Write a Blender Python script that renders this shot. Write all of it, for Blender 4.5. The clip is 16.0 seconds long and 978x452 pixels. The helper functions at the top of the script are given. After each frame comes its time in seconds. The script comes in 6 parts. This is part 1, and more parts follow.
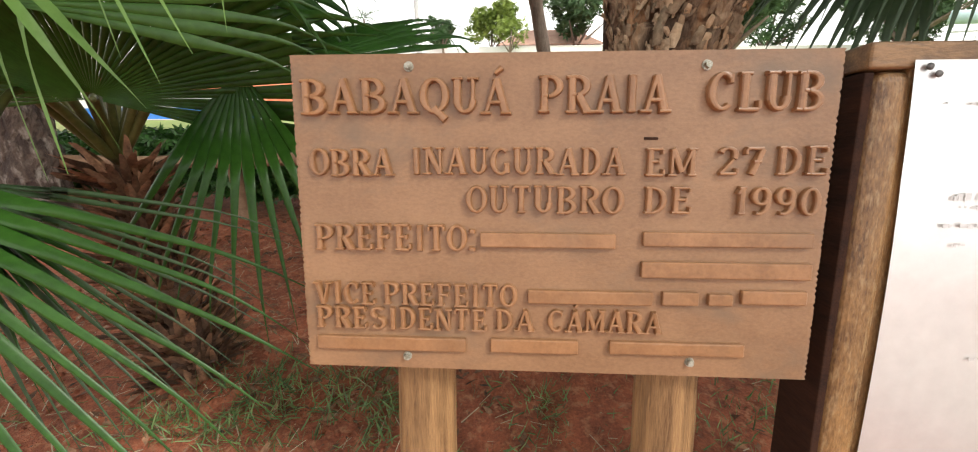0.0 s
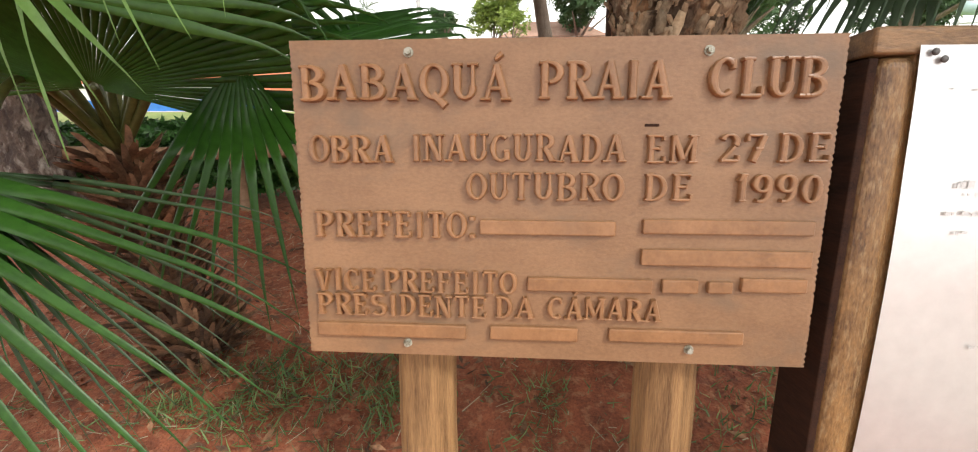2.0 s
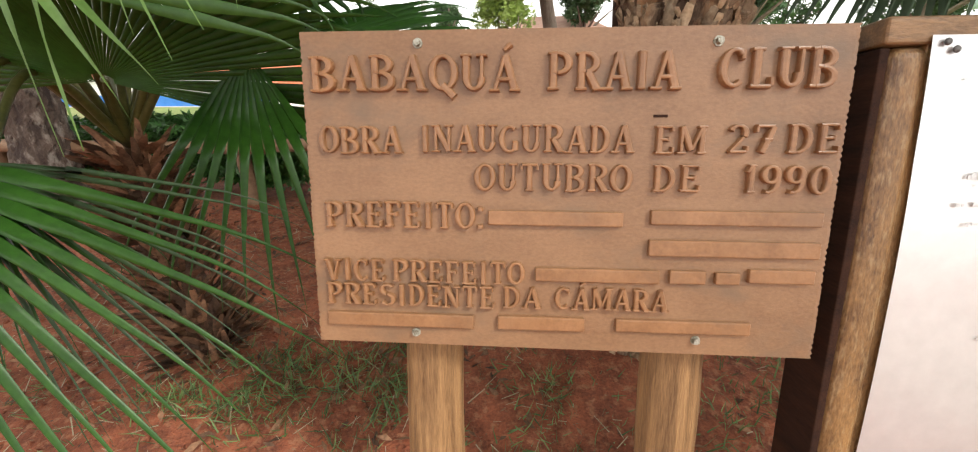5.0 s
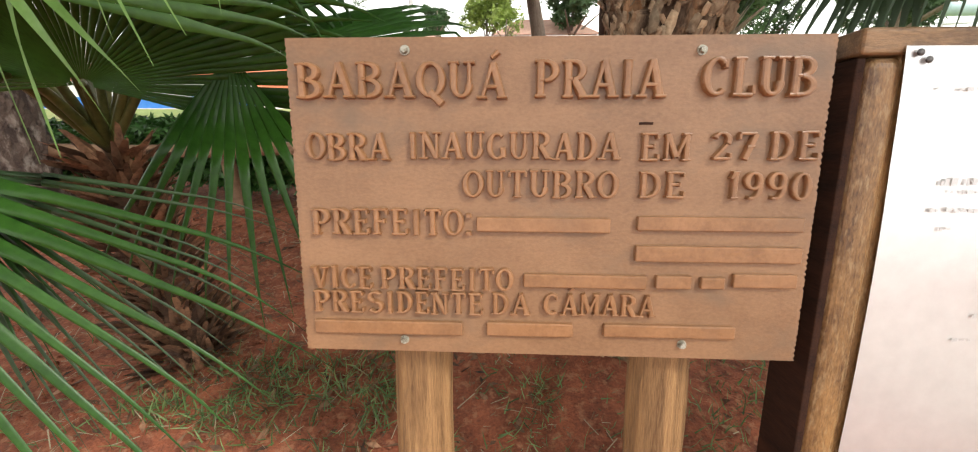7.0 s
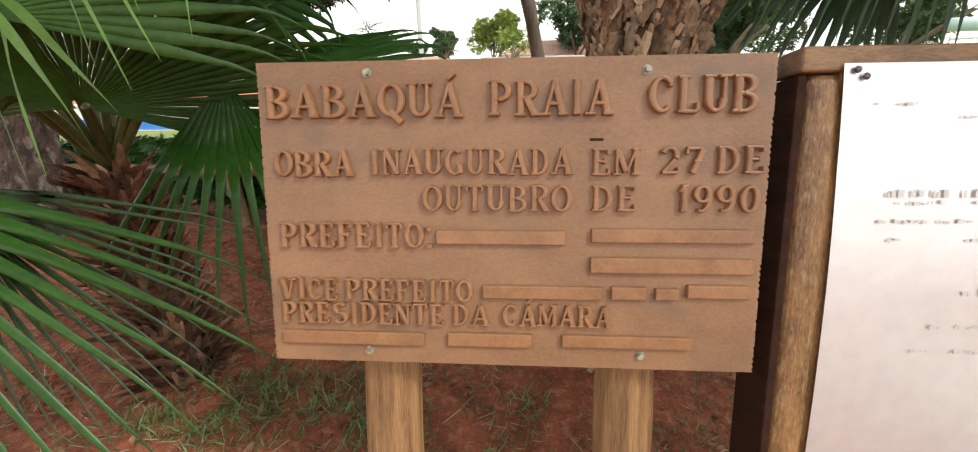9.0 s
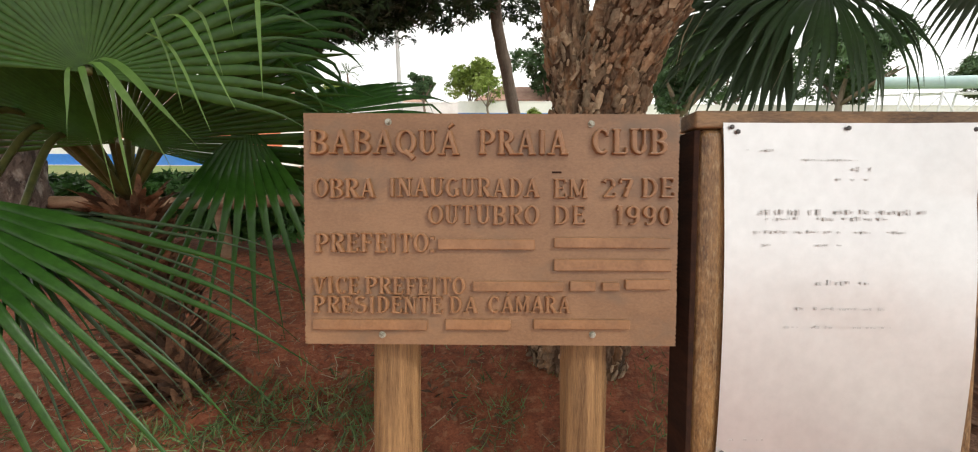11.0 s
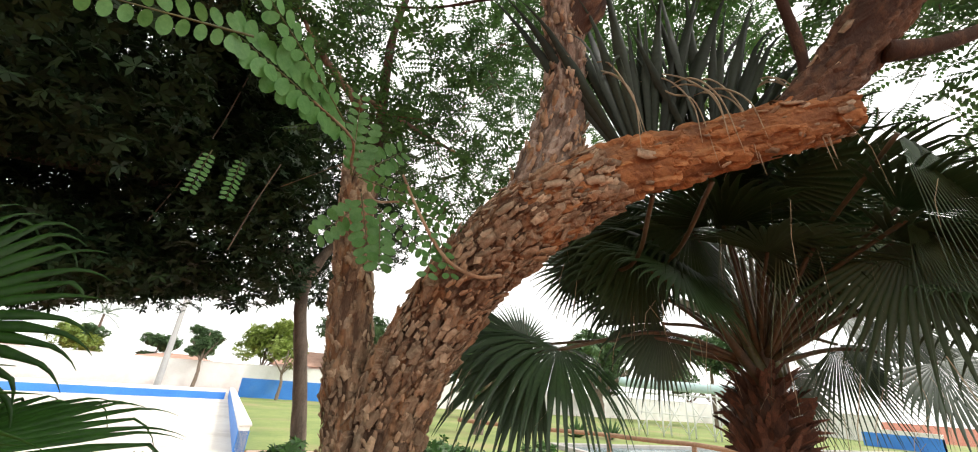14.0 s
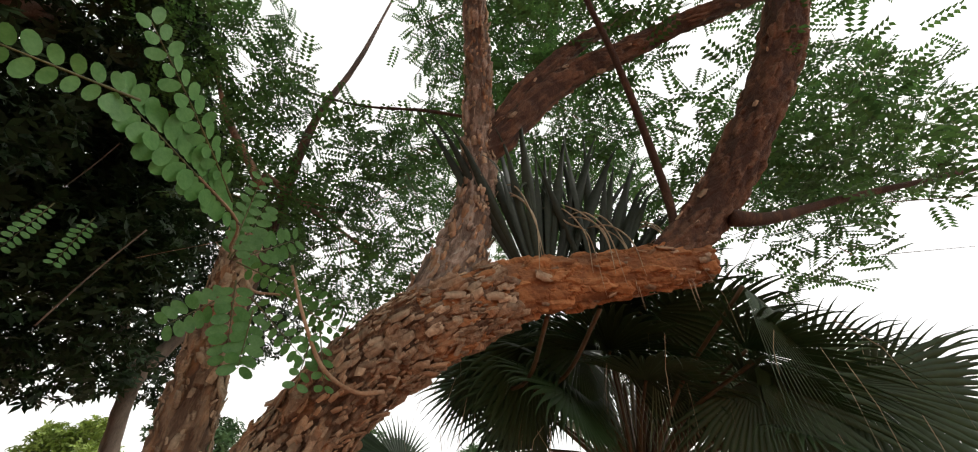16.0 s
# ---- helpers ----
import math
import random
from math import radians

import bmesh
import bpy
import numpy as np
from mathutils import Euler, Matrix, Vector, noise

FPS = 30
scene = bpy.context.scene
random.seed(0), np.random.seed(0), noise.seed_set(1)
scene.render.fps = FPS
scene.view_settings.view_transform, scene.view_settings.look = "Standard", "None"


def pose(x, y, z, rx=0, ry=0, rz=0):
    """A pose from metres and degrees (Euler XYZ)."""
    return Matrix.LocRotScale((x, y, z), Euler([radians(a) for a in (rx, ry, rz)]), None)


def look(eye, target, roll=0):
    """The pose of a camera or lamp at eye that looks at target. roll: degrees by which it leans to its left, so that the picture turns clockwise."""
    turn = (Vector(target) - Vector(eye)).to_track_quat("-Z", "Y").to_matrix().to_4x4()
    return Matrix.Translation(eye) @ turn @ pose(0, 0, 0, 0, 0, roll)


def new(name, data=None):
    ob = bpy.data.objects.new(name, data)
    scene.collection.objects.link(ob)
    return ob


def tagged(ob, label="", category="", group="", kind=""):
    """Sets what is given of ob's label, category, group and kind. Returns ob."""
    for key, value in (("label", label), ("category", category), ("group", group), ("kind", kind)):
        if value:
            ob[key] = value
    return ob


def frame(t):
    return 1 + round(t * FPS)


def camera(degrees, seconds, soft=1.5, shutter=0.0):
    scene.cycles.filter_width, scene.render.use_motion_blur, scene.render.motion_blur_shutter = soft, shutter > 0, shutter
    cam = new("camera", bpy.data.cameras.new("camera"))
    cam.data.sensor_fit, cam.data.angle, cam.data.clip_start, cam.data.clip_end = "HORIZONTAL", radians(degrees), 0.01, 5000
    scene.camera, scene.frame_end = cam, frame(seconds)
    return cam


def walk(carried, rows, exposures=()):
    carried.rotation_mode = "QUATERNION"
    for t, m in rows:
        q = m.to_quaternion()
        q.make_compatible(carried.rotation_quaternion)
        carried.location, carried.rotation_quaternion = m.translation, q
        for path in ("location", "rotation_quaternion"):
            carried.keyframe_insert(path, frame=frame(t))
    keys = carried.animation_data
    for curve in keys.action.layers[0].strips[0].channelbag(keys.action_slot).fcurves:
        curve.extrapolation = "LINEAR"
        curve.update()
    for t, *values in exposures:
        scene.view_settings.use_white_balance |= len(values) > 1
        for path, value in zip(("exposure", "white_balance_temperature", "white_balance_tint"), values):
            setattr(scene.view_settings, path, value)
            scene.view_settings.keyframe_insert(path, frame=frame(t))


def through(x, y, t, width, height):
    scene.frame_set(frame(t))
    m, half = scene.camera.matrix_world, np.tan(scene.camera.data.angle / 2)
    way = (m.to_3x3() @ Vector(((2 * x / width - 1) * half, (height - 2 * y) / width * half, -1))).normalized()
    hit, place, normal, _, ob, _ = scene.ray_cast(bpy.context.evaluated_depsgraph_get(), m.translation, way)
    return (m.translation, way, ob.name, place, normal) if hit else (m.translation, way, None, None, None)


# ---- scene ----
cam = camera(100.6, 16.0, soft=1.1)

PATH = [
    (0, (-0.078, -0.806, 1.39), (-0.192, 1.039, 0.627), -0.7),
    (0.5, (-0.08, -0.803, 1.39), (-0.19, 1.031, 0.601), -1.1),
    (1, (-0.081, -0.806, 1.383), (-0.198, 1.032, 0.604), -0.8),
    (1.5, (-0.08, -0.807, 1.381), (-0.189, 1.031, 0.601), -0.3),
    (2, (-0.074, -0.81, 1.379), (-0.197, 1.021, 0.586), -0.7),
    (2.5, (-0.077, -0.809, 1.38), (-0.208, 1.021, 0.584), -0.8),
    (3, (-0.077, -0.81, 1.378), (-0.211, 1.022, 0.585), -0.7),
    (3.5, (-0.075, -0.812, 1.378), (-0.216, 1.015, 0.576), -0.9),
    (4, (-0.076, -0.816, 1.376), (-0.219, 1.01, 0.572), -0.8),
    (6.5, (-0.089, -0.821, 1.37), (-0.215, 0.997, 0.546), -0.4),
    (7, (-0.08, -0.817, 1.38), (-0.169, 1.013, 0.578), -0.4),
    (7.5, (-0.065, -0.813, 1.385), (-0.156, 1.021, 0.592), -1.2),
    (8, (-0.035, -0.811, 1.385), (-0.118, 1.024, 0.592), -1.7),
    (8.5, (0.008, -0.819, 1.386), (-0.095, 1.031, 0.634), -1.6),
    (8.7, (0.023, -0.825, 1.383), (-0.11, 1.026, 0.639), -1.1),
    (10.8, (-0.011, -1.08, 1.379), (-0.097, 0.851, 0.867), 0.1),
    (11, (0.003, -1.117, 1.405), (-0.01, 0.808, 0.863), 0.2),
    (11.3, (0.108, -1.181, 1.413), (0.296, 0.756, 0.952), 1.8),
    (11.5, (0.159, -1.217, 1.425), (0.495, 0.724, 1.081), 2.0),
    (11.7, (0.178, -1.243, 1.482), (0.601, 0.7, 1.27), 1.9),
    (12, (0.192, -1.24, 1.536), (0.592, 0.718, 1.593), 1.7),
    (12.5, (0.154, -1.202, 1.608), (0.557, 0.735, 1.903), 2.5),
    (13, (0.123, -1.177, 1.649), (0.605, 0.69, 2.182), 3.4),
    (13.5, (0.122, -1.134, 1.685), (0.765, 0.643, 2.341), 4.0),
    (14, (0.118, -1.116, 1.705), (0.848, 0.588, 2.454), 4.4),
    (14.5, (0.114, -1.116, 1.727), (0.874, 0.518, 2.595), 5.1),
    (15, (0.117, -1.115, 1.742), (0.956, 0.399, 2.743), 5.1),
    (15.5, (0.129, -1.116, 1.756), (1.071, 0.271, 2.847), 4.7),
    (16, (0.13, -1.115, 1.766), (1.098, 0.163, 2.962), 4.7),
]
walk(cam, [(t, look(eye, target, roll)) for t, eye, target, roll in PATH],
     exposures=[(0, 0.34), (7.5, 0.38), (8.7, 0.22), (11.0, -0.14), (12.5, -0.32), (13.5, 0.08), (14.5, 0.16), (15.5, 0.08), (16, -0.34)])

# ---- world, sun, exposure ----
world = bpy.data.worlds.new("overcast_sky")
scene.world = world
world.use_nodes = True
wn, wl = world.node_tree.nodes, world.node_tree.links
sky = wn.new("ShaderNodeTexSky")
sky.sky_type, sky.sun_disc = "NISHITA", False
sky.sun_elevation, sky.sun_rotation = radians(47), radians(122)
sky.air_density, sky.dust_density, sky.ozone_density = 1.0, 1.0, 1.0
grey = wn.new("ShaderNodeHueSaturation")
grey.inputs["Saturation"].default_value = 0.22
wl.new(sky.outputs[0], grey.inputs["Color"])
cloud = wn.new("ShaderNodeMix")
cloud.data_type = "RGBA"
cloud.inputs[0].default_value = 0.75
cloud.inputs[7].default_value = (12.4, 12.2, 11.9, 1)
wl.new(grey.outputs[0], cloud.inputs[6])
wl.new(cloud.outputs[2], wn["Background"].inputs[0])
wn["Background"].inputs[1].default_value = 0.15
sun = new("sun", bpy.data.lights.new("sun", "SUN"))
sun.data.energy, sun.data.angle, sun.data.color = 3.0, radians(12), (1.0, 0.96, 0.90)
sun.matrix_world = look((12, -7.5, 15), (0, 0, 0))


# ---- materials ----
def material(name, low, high, scale=6.0, fine=60.0, rough=0.8, bump=0.3, metal=0.0, stretch=(1, 1, 1), spot=None, spot_scale=3.0,
             spot_amount=0.5, through=0.0, vary=0.0, island=0.0, depth=0.02, gloss=0.5, plates=0.0):
    """Two colours mixed by coarse and fine noise, with relief, an optional third colour in patches, and leaf translucency."""
    m = bpy.data.materials.new(name)
    m.use_nodes = True
    n, l = m.node_tree.nodes, m.node_tree.links
    bsdf = n["Principled BSDF"]
    out = n["Material Output"]
    co = n.new("ShaderNodeTexCoord")
    mp = n.new("ShaderNodeMapping")
    mp.inputs["Scale"].default_value = stretch
    l.new(co.outputs["Object"], mp.inputs[0])

    def noisy(s, detail=4.0):
        t = n.new("ShaderNodeTexNoise")
        t.inputs["Scale"].default_value, t.inputs["Detail"].default_value = s, detail
        t.inputs["Roughness"].default_value = 0.6
        l.new(mp.outputs[0], t.inputs["Vector"])
        return t.outputs["Fac"]

    def math_node(op, a, b):
        t = n.new("ShaderNodeMath")
        t.operation = op
        for k, v in enumerate((a, b)):
            if isinstance(v, (int, float)):
                t.inputs[k].default_value = v
            else:
                l.new(v, t.inputs[k])
        return t.outputs[0]

    coarse, small = noisy(scale), noisy(fine)
    fac = math_node("ADD", math_node("MULTIPLY", coarse, 0.6), math_node("MULTIPLY", small, 0.4))
    tone = fac
    if plates:
        at = n.new("ShaderNodeAttribute")
        at.attribute_name = "plate"
        tone = math_node("ADD", math_node("MULTIPLY", fac, 1 - plates), math_node("MULTIPLY", at.outputs["Fac"], plates))
    ramp = n.new("ShaderNodeValToRGB")
    ramp.color_ramp.elements[0].position, ramp.color_ramp.elements[1].position = 0.36, 0.64
    ramp.color_ramp.elements[0].color, ramp.color_ramp.elements[1].color = (*low, 1), (*high, 1)
    l.new(tone, ramp.inputs[0])
    col = ramp.outputs[0]
    if spot:
        r2 = n.new("ShaderNodeValToRGB")
        r2.color_ramp.elements[0].position, r2.color_ramp.elements[1].position = 0.52, 0.66
        l.new(noisy(spot_scale, 6.0), r2.inputs[0])
        mix = n.new("ShaderNodeMix")
        mix.data_type = "RGBA"
        l.new(math_node("MULTIPLY", r2.outputs[0], spot_amount), mix.inputs[0])
        l.new(col, mix.inputs[6])
        mix.inputs[7].default_value = (*spot, 1)
        col = mix.outputs[2]
    if vary or island:
        hsv = n.new("ShaderNodeHueSaturation")
        if island:
            src = n.new("ShaderNodeNewGeometry").outputs["Random Per Island"]
        else:
            src = n.new("ShaderNodeObjectInfo").outputs["Random"]
        a = vary or island
        l.new(math_node("ADD", math_node("MULTIPLY", src, 2 * a), 1 - a), hsv.inputs["Value"])
        l.new(col, hsv.inputs["Color"])
        col = hsv.outputs[0]
    l.new(col, bsdf.inputs["Base Color"])
    bsdf.inputs["Roughness"].default_value, bsdf.inputs["Metallic"].default_value = rough, metal
    bsdf.inputs["Specular IOR Level"].default_value = gloss
    if bump:
        b = n.new("ShaderNodeBump")
        b.inputs["Strength"].default_value, b.inputs["Distance"].default_value = bump, depth
        l.new(fac, b.inputs["Height"])
        l.new(b.outputs[0], bsdf.inputs["Normal"])
    if through:
        tr = n.new("ShaderNodeBsdfTranslucent")
        l.new(col, tr.inputs[0])
        ms = n.new("ShaderNodeMixShader")
        ms.inputs[0].default_value = through
        l.new(bsdf.outputs[0], ms.inputs[1])
        l.new(tr.outputs[0], ms.inputs[2])
        l.new(ms.outputs[0], out.inputs["Surface"])
    return m


M = {}
M["dirt"] = material("red_dirt", (0.13, 0.036, 0.017), (0.40, 0.120, 0.054), 9, 90, 0.95, 1.0, spot=(0.47, 0.22, 0.115), spot_scale=26, spot_amount=0.55, depth=0.03)
M["sign"] = material("brown_painted_board", (0.205, 0.108, 0.053), (0.305, 0.168, 0.085), 5, 110, 0.42, 0.5, stretch=(1, 1.6, 1), spot=(0.175, 0.112, 0.067), spot_scale=3.4, spot_amount=0.85, depth=0.003)
M["letters"] = material("carved_letters", (0.215, 0.104, 0.044), (0.34, 0.170, 0.076), 14, 120, 0.36, 0.3, spot=(0.22, 0.125, 0.068), spot_scale=5, spot_amount=0.5, depth=0.003)
M["pole"] = material("peeled_log", (0.13, 0.064, 0.024), (0.44, 0.25, 0.105), 7, 80, 0.6, 0.8, stretch=(7, 0.4, 7), spot=(0.12, 0.06, 0.026), spot_scale=3, spot_amount=0.7, depth=0.012)
M["rail"] = material("weathered_rail_log", (0.19, 0.105, 0.055), (0.33, 0.205, 0.12), 5, 50, 0.7, 0.4, stretch=(1, 4, 4), depth=0.01, vary=0.12)
M["frame"] = material("varnished_frame_wood", (0.085, 0.040, 0.015), (0.36, 0.195, 0.072), 7, 90, 0.42, 0.6, stretch=(3, 0.8, 3), spot=(0.42, 0.29, 0.15), spot_scale=38, spot_amount=0.55, depth=0.006)
M["frame_top"] = material("stained_top_rail", (0.085, 0.045, 0.019), (0.29, 0.165, 0.072), 8, 90, 0.5, 0.5, stretch=(0.8, 3, 3), spot=(0.06, 0.036, 0.02), spot_scale=9, spot_amount=0.6, depth=0.006)
# near-black stands for the shadowed gap beside the board; also the knot's colour
M["frame_dark"] = material("shade_dark_wood", (0.018, 0.008, 0.005), (0.050, 0.020, 0.010), 6, 60, 0.85, 0.4, stretch=(4, 4, 0.7), depth=0.006, gloss=0.2)
M["sheet"] = material("worn_white_sheet", (0.68, 0.675, 0.66), (0.79, 0.785, 0.77), 2, 25, 0.30, 0.03, metal=0.6, spot=(0.58, 0.575, 0.57), spot_scale=2.0, spot_amount=0.4, depth=0.003)
M["print"] = material("faded_grey_print", (0.53, 0.53, 0.52), (0.70, 0.695, 0.68), 60, 300, 0.5, 0, metal=0.3, spot=(0.7, 0.69, 0.68), spot_scale=45, spot_amount=0.9)
M["bolt"] = material("galvanised_bolt", (0.14, 0.12, 0.07), (0.55, 0.55, 0.47), 90, 300, 0.5, 0.7, metal=0.4, depth=0.003)
M["tack"] = material("dark_tack", (0.06, 0.06, 0.06), (0.16, 0.15, 0.14), 50, 200, 0.45, 0.1, metal=0.7)
M["bark"] = material("flaky_bark", (0.10, 0.058, 0.034), (0.36, 0.245, 0.15), 7, 60, 0.9, 0.9, stretch=(2.4, 2.4, 0.8), spot=(0.40, 0.19, 0.075), spot_scale=3.5, spot_amount=0.6, depth=0.014, plates=0.25)
# the bark at about half brightness: backlit shade put into the colour
M["backlit_bark"] = material("backlit_brown_bark", (0.055, 0.030, 0.019), (0.21, 0.125, 0.075), 7, 60, 0.9, 0.9, stretch=(2.4, 2.4, 0.8), spot=(0.16, 0.08, 0.04), spot_scale=3.5, spot_amount=0.5, depth=0.014, plates=0.3)
M["pale_bark"] = material("pale_grey_bark", (0.13, 0.10, 0.075), (0.46, 0.38, 0.30), 7, 60, 0.9, 0.9, stretch=(2.4, 2.4, 0.8), spot=(0.20, 0.13, 0.085), spot_scale=3.5, spot_amount=0.5, depth=0.014, plates=0.3)
M["mottled_bark"] = material("mottled_bark", (0.045, 0.03, 0.024), (0.15, 0.11, 0.085), 6, 60, 0.9, 0.9, stretch=(2, 2, 1), spot=(0.40, 0.36, 0.31), spot_scale=6, spot_amount=0.55, depth=0.014, plates=0.3)
M["flake"] = material("bark_flake", (0.17, 0.105, 0.06), (0.48, 0.35, 0.225), 9, 70, 0.9, 0.8, spot=(0.36, 0.17, 0.07), spot_scale=3, spot_amount=0.5, island=0.4, depth=0.01)
# reddish bark made more orange for light bounced up from the dirt
M["bounce_bark"] = material("bounce_orange_bark", (0.19, 0.078, 0.028), (0.52, 0.245, 0.092), 6, 60, 0.85, 0.8, stretch=(1, 1.6, 1.6), spot=(0.14, 0.07, 0.036), spot_scale=4, spot_amount=0.5, depth=0.010, plates=0.2)
M["grey_bark"] = material("grey_bark", (0.10, 0.075, 0.056), (0.25, 0.195, 0.15), 5, 45, 0.9, 0.9, stretch=(3, 3, 0.8), depth=0.02)
M["fan"] = material("fan_leaf_green", (0.011, 0.040, 0.005), (0.032, 0.094, 0.012), 3, 40, 0.36, 0.1, through=0.15, gloss=0.28, vary=0.25, depth=0.004)
M["fan_light"] = material("young_fan_leaf", (0.028, 0.088, 0.010), (0.066, 0.168, 0.022), 3, 40, 0.42, 0.1, through=0.3, vary=0.15, depth=0.004)
M["ribbon"] = material("pale_leaf_ribbon", (0.10, 0.21, 0.035), (0.17, 0.32, 0.075), 3, 40, 0.45, 0.1, through=0.3, vary=0.15, depth=0.004)
M["fan_dark"] = material("old_fan_leaf", (0.018, 0.042, 0.014), (0.038, 0.076, 0.024), 3, 40, 0.46, 0.1, through=0.12, vary=0.25, depth=0.004)
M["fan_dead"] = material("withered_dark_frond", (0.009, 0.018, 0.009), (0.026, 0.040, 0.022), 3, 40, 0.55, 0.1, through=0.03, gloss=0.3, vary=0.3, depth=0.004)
# lighter than the other fans: the sky's glint on the strips as base colour
M["fan_glint"] = material("sky_glint_frond", (0.070, 0.105, 0.052), (0.15, 0.20, 0.10), 3, 40, 0.34, 0.1, through=0.2, gloss=0.5, vary=0.25, depth=0.004)
M["thread"] = material("dry_leaf_thread", (0.30, 0.24, 0.15), (0.46, 0.38, 0.25), 9, 60, 0.8, 0)
M["stalk"] = material("leaf_stalk", (0.055, 0.065, 0.016), (0.13, 0.125, 0.035), 5, 40, 0.45, 0.1, vary=0.15)
M["stalk_dark"] = material("brown_leaf_stalk", (0.05, 0.035, 0.015), (0.12, 0.08, 0.035), 5, 40, 0.5, 0.1)
M["fibre"] = material("palm_trunk_fibre", (0.045, 0.022, 0.013), (0.15, 0.075, 0.042), 9, 70, 0.95, 1.0, stretch=(1, 1, 3), spot=(0.20, 0.12, 0.075), spot_scale=7, spot_amount=0.4, depth=0.02)
M["sheath"] = material("red_brown_sheath", (0.045, 0.020, 0.011), (0.17, 0.072, 0.036), 9, 60, 0.8, 0.7, stretch=(3, 3, 1), island=0.45, depth=0.012)
M["dry"] = material("dry_brown_leaf", (0.065, 0.030, 0.015), (0.30, 0.155, 0.082), 8, 60, 0.85, 0.3, island=0.6, depth=0.006)
M["leaflet"] = material("tree_leaflet", (0.035, 0.088, 0.022), (0.085, 0.175, 0.042), 2, 20, 0.5, 0, through=0.5, island=0.35)
M["leaflet_near"] = material("bright_leaflet", (0.075, 0.215, 0.050), (0.14, 0.32, 0.09), 20, 120, 0.45, 0.1, through=0.42, island=0.22)
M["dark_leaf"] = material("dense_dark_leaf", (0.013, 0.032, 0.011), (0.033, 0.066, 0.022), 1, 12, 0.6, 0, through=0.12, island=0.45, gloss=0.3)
M["hedge"] = material("hedge_leaf", (0.028, 0.09, 0.016), (0.080, 0.195, 0.040), 2, 20, 0.45, 0, through=0.22, island=0.35)
M["far_leaf"] = material("distant_leaf", (0.045, 0.095, 0.035), (0.095, 0.17, 0.065), 0.6, 4, 0.7, 0, through=0.2, island=0.3)
M["lime_leaf"] = material("yellow_green_leaf", (0.14, 0.21, 0.035), (0.26, 0.33, 0.07), 0.6, 4, 0.7, 0, through=0.25, island=0.3)
M["grass"] = material("grass_blade", (0.055, 0.125, 0.03), (0.20, 0.27, 0.10), 3, 20, 0.5, 0, through=0.25, island=0.5)
M["lawn"] = material("mown_lawn", (0.14, 0.20, 0.05), (0.26, 0.30, 0.09), 0.6, 14, 0.95, 0.5, spot=(0.32, 0.24, 0.13), spot_scale=0.25, spot_amount=0.6)
M["court"] = material("pale_concrete_court", (0.58, 0.53, 0.46), (0.70, 0.66, 0.58), 0.4, 9, 0.85, 0.1, spot=(0.42, 0.36, 0.29), spot_scale=0.5)
M["paving"] = material("rough_concrete_paving", (0.25, 0.19, 0.155), (0.40, 0.315, 0.26), 1.2, 30, 0.85, 0.4, spot=(0.33, 0.19, 0.13), spot_scale=1.1, spot_amount=0.55)
M["sand"] = material("pinkish_sand", (0.44, 0.30, 0.21), (0.56, 0.40, 0.29), 0.9, 30, 0.95, 0.3, spot=(0.38, 0.24, 0.16), spot_scale=0.8)
M["white"] = material("white_wall_paint", (0.70, 0.69, 0.66), (0.82, 0.81, 0.78), 0.6, 12, 0.8, 0.1, spot=(0.55, 0.52, 0.47), spot_scale=0.7, spot_amount=0.4)
M["blue"] = material("blue_wall_paint", (0.03, 0.17, 0.55), (0.05, 0.24, 0.68), 0.6, 12, 0.6, 0.1, spot=(0.10, 0.26, 0.55), spot_scale=0.8, spot_amount=0.4)
M["orange"] = material("terracotta_slope", (0.42, 0.12, 0.05), (0.55, 0.18, 0.08), 1, 14, 0.85, 0.3)
M["red_board"] = material("red_stained_board", (0.075, 0.026, 0.015), (0.17, 0.056, 0.03), 4, 40, 0.75, 0.4, stretch=(0.5, 4, 4), spot=(0.06, 0.03, 0.02), spot_scale=4)
M["soil"] = material("dark_soil", (0.03, 0.017, 0.011), (0.07, 0.04, 0.026), 6, 60, 0.95, 0.6)
M["concrete"] = material("grey_concrete", (0.30, 0.28, 0.26), (0.44, 0.42, 0.39), 3, 40, 0.9, 0.4)
M["old_concrete"] = material("dirty_concrete", (0.13, 0.105, 0.09), (0.26, 0.22, 0.19), 5, 40, 0.9, 0.6, spot=(0.12, 0.07, 0.05), spot_scale=6)
M["slat"] = material("bin_slat", (0.055, 0.027, 0.013), (0.16, 0.085, 0.038), 8, 60, 0.6, 0.4, stretch=(4, 4, 0.6), vary=0.3, depth=0.008)
M["wire"] = material("rusty_wire", (0.10, 0.07, 0.05), (0.20, 0.15, 0.11), 30, 90, 0.6, 0.1, metal=0.5)
M["roof"] = material("clay_roof_tile", (0.30, 0.17, 0.12), (0.46, 0.29, 0.21), 1.5, 12, 0.9, 0.5)
M["steel"] = material("white_painted_steel", (0.66, 0.67, 0.66), (0.78, 0.79, 0.77), 2, 20, 0.5, 0)
M["teal"] = material("teal_slide_shell", (0.36, 0.50, 0.48), (0.46, 0.60, 0.57), 1, 14, 0.4, 0)
M["grey_post"] = material("grey_concrete_pole", (0.34, 0.34, 0.34), (0.46, 0.46, 0.45), 1, 14, 0.8, 0.1)
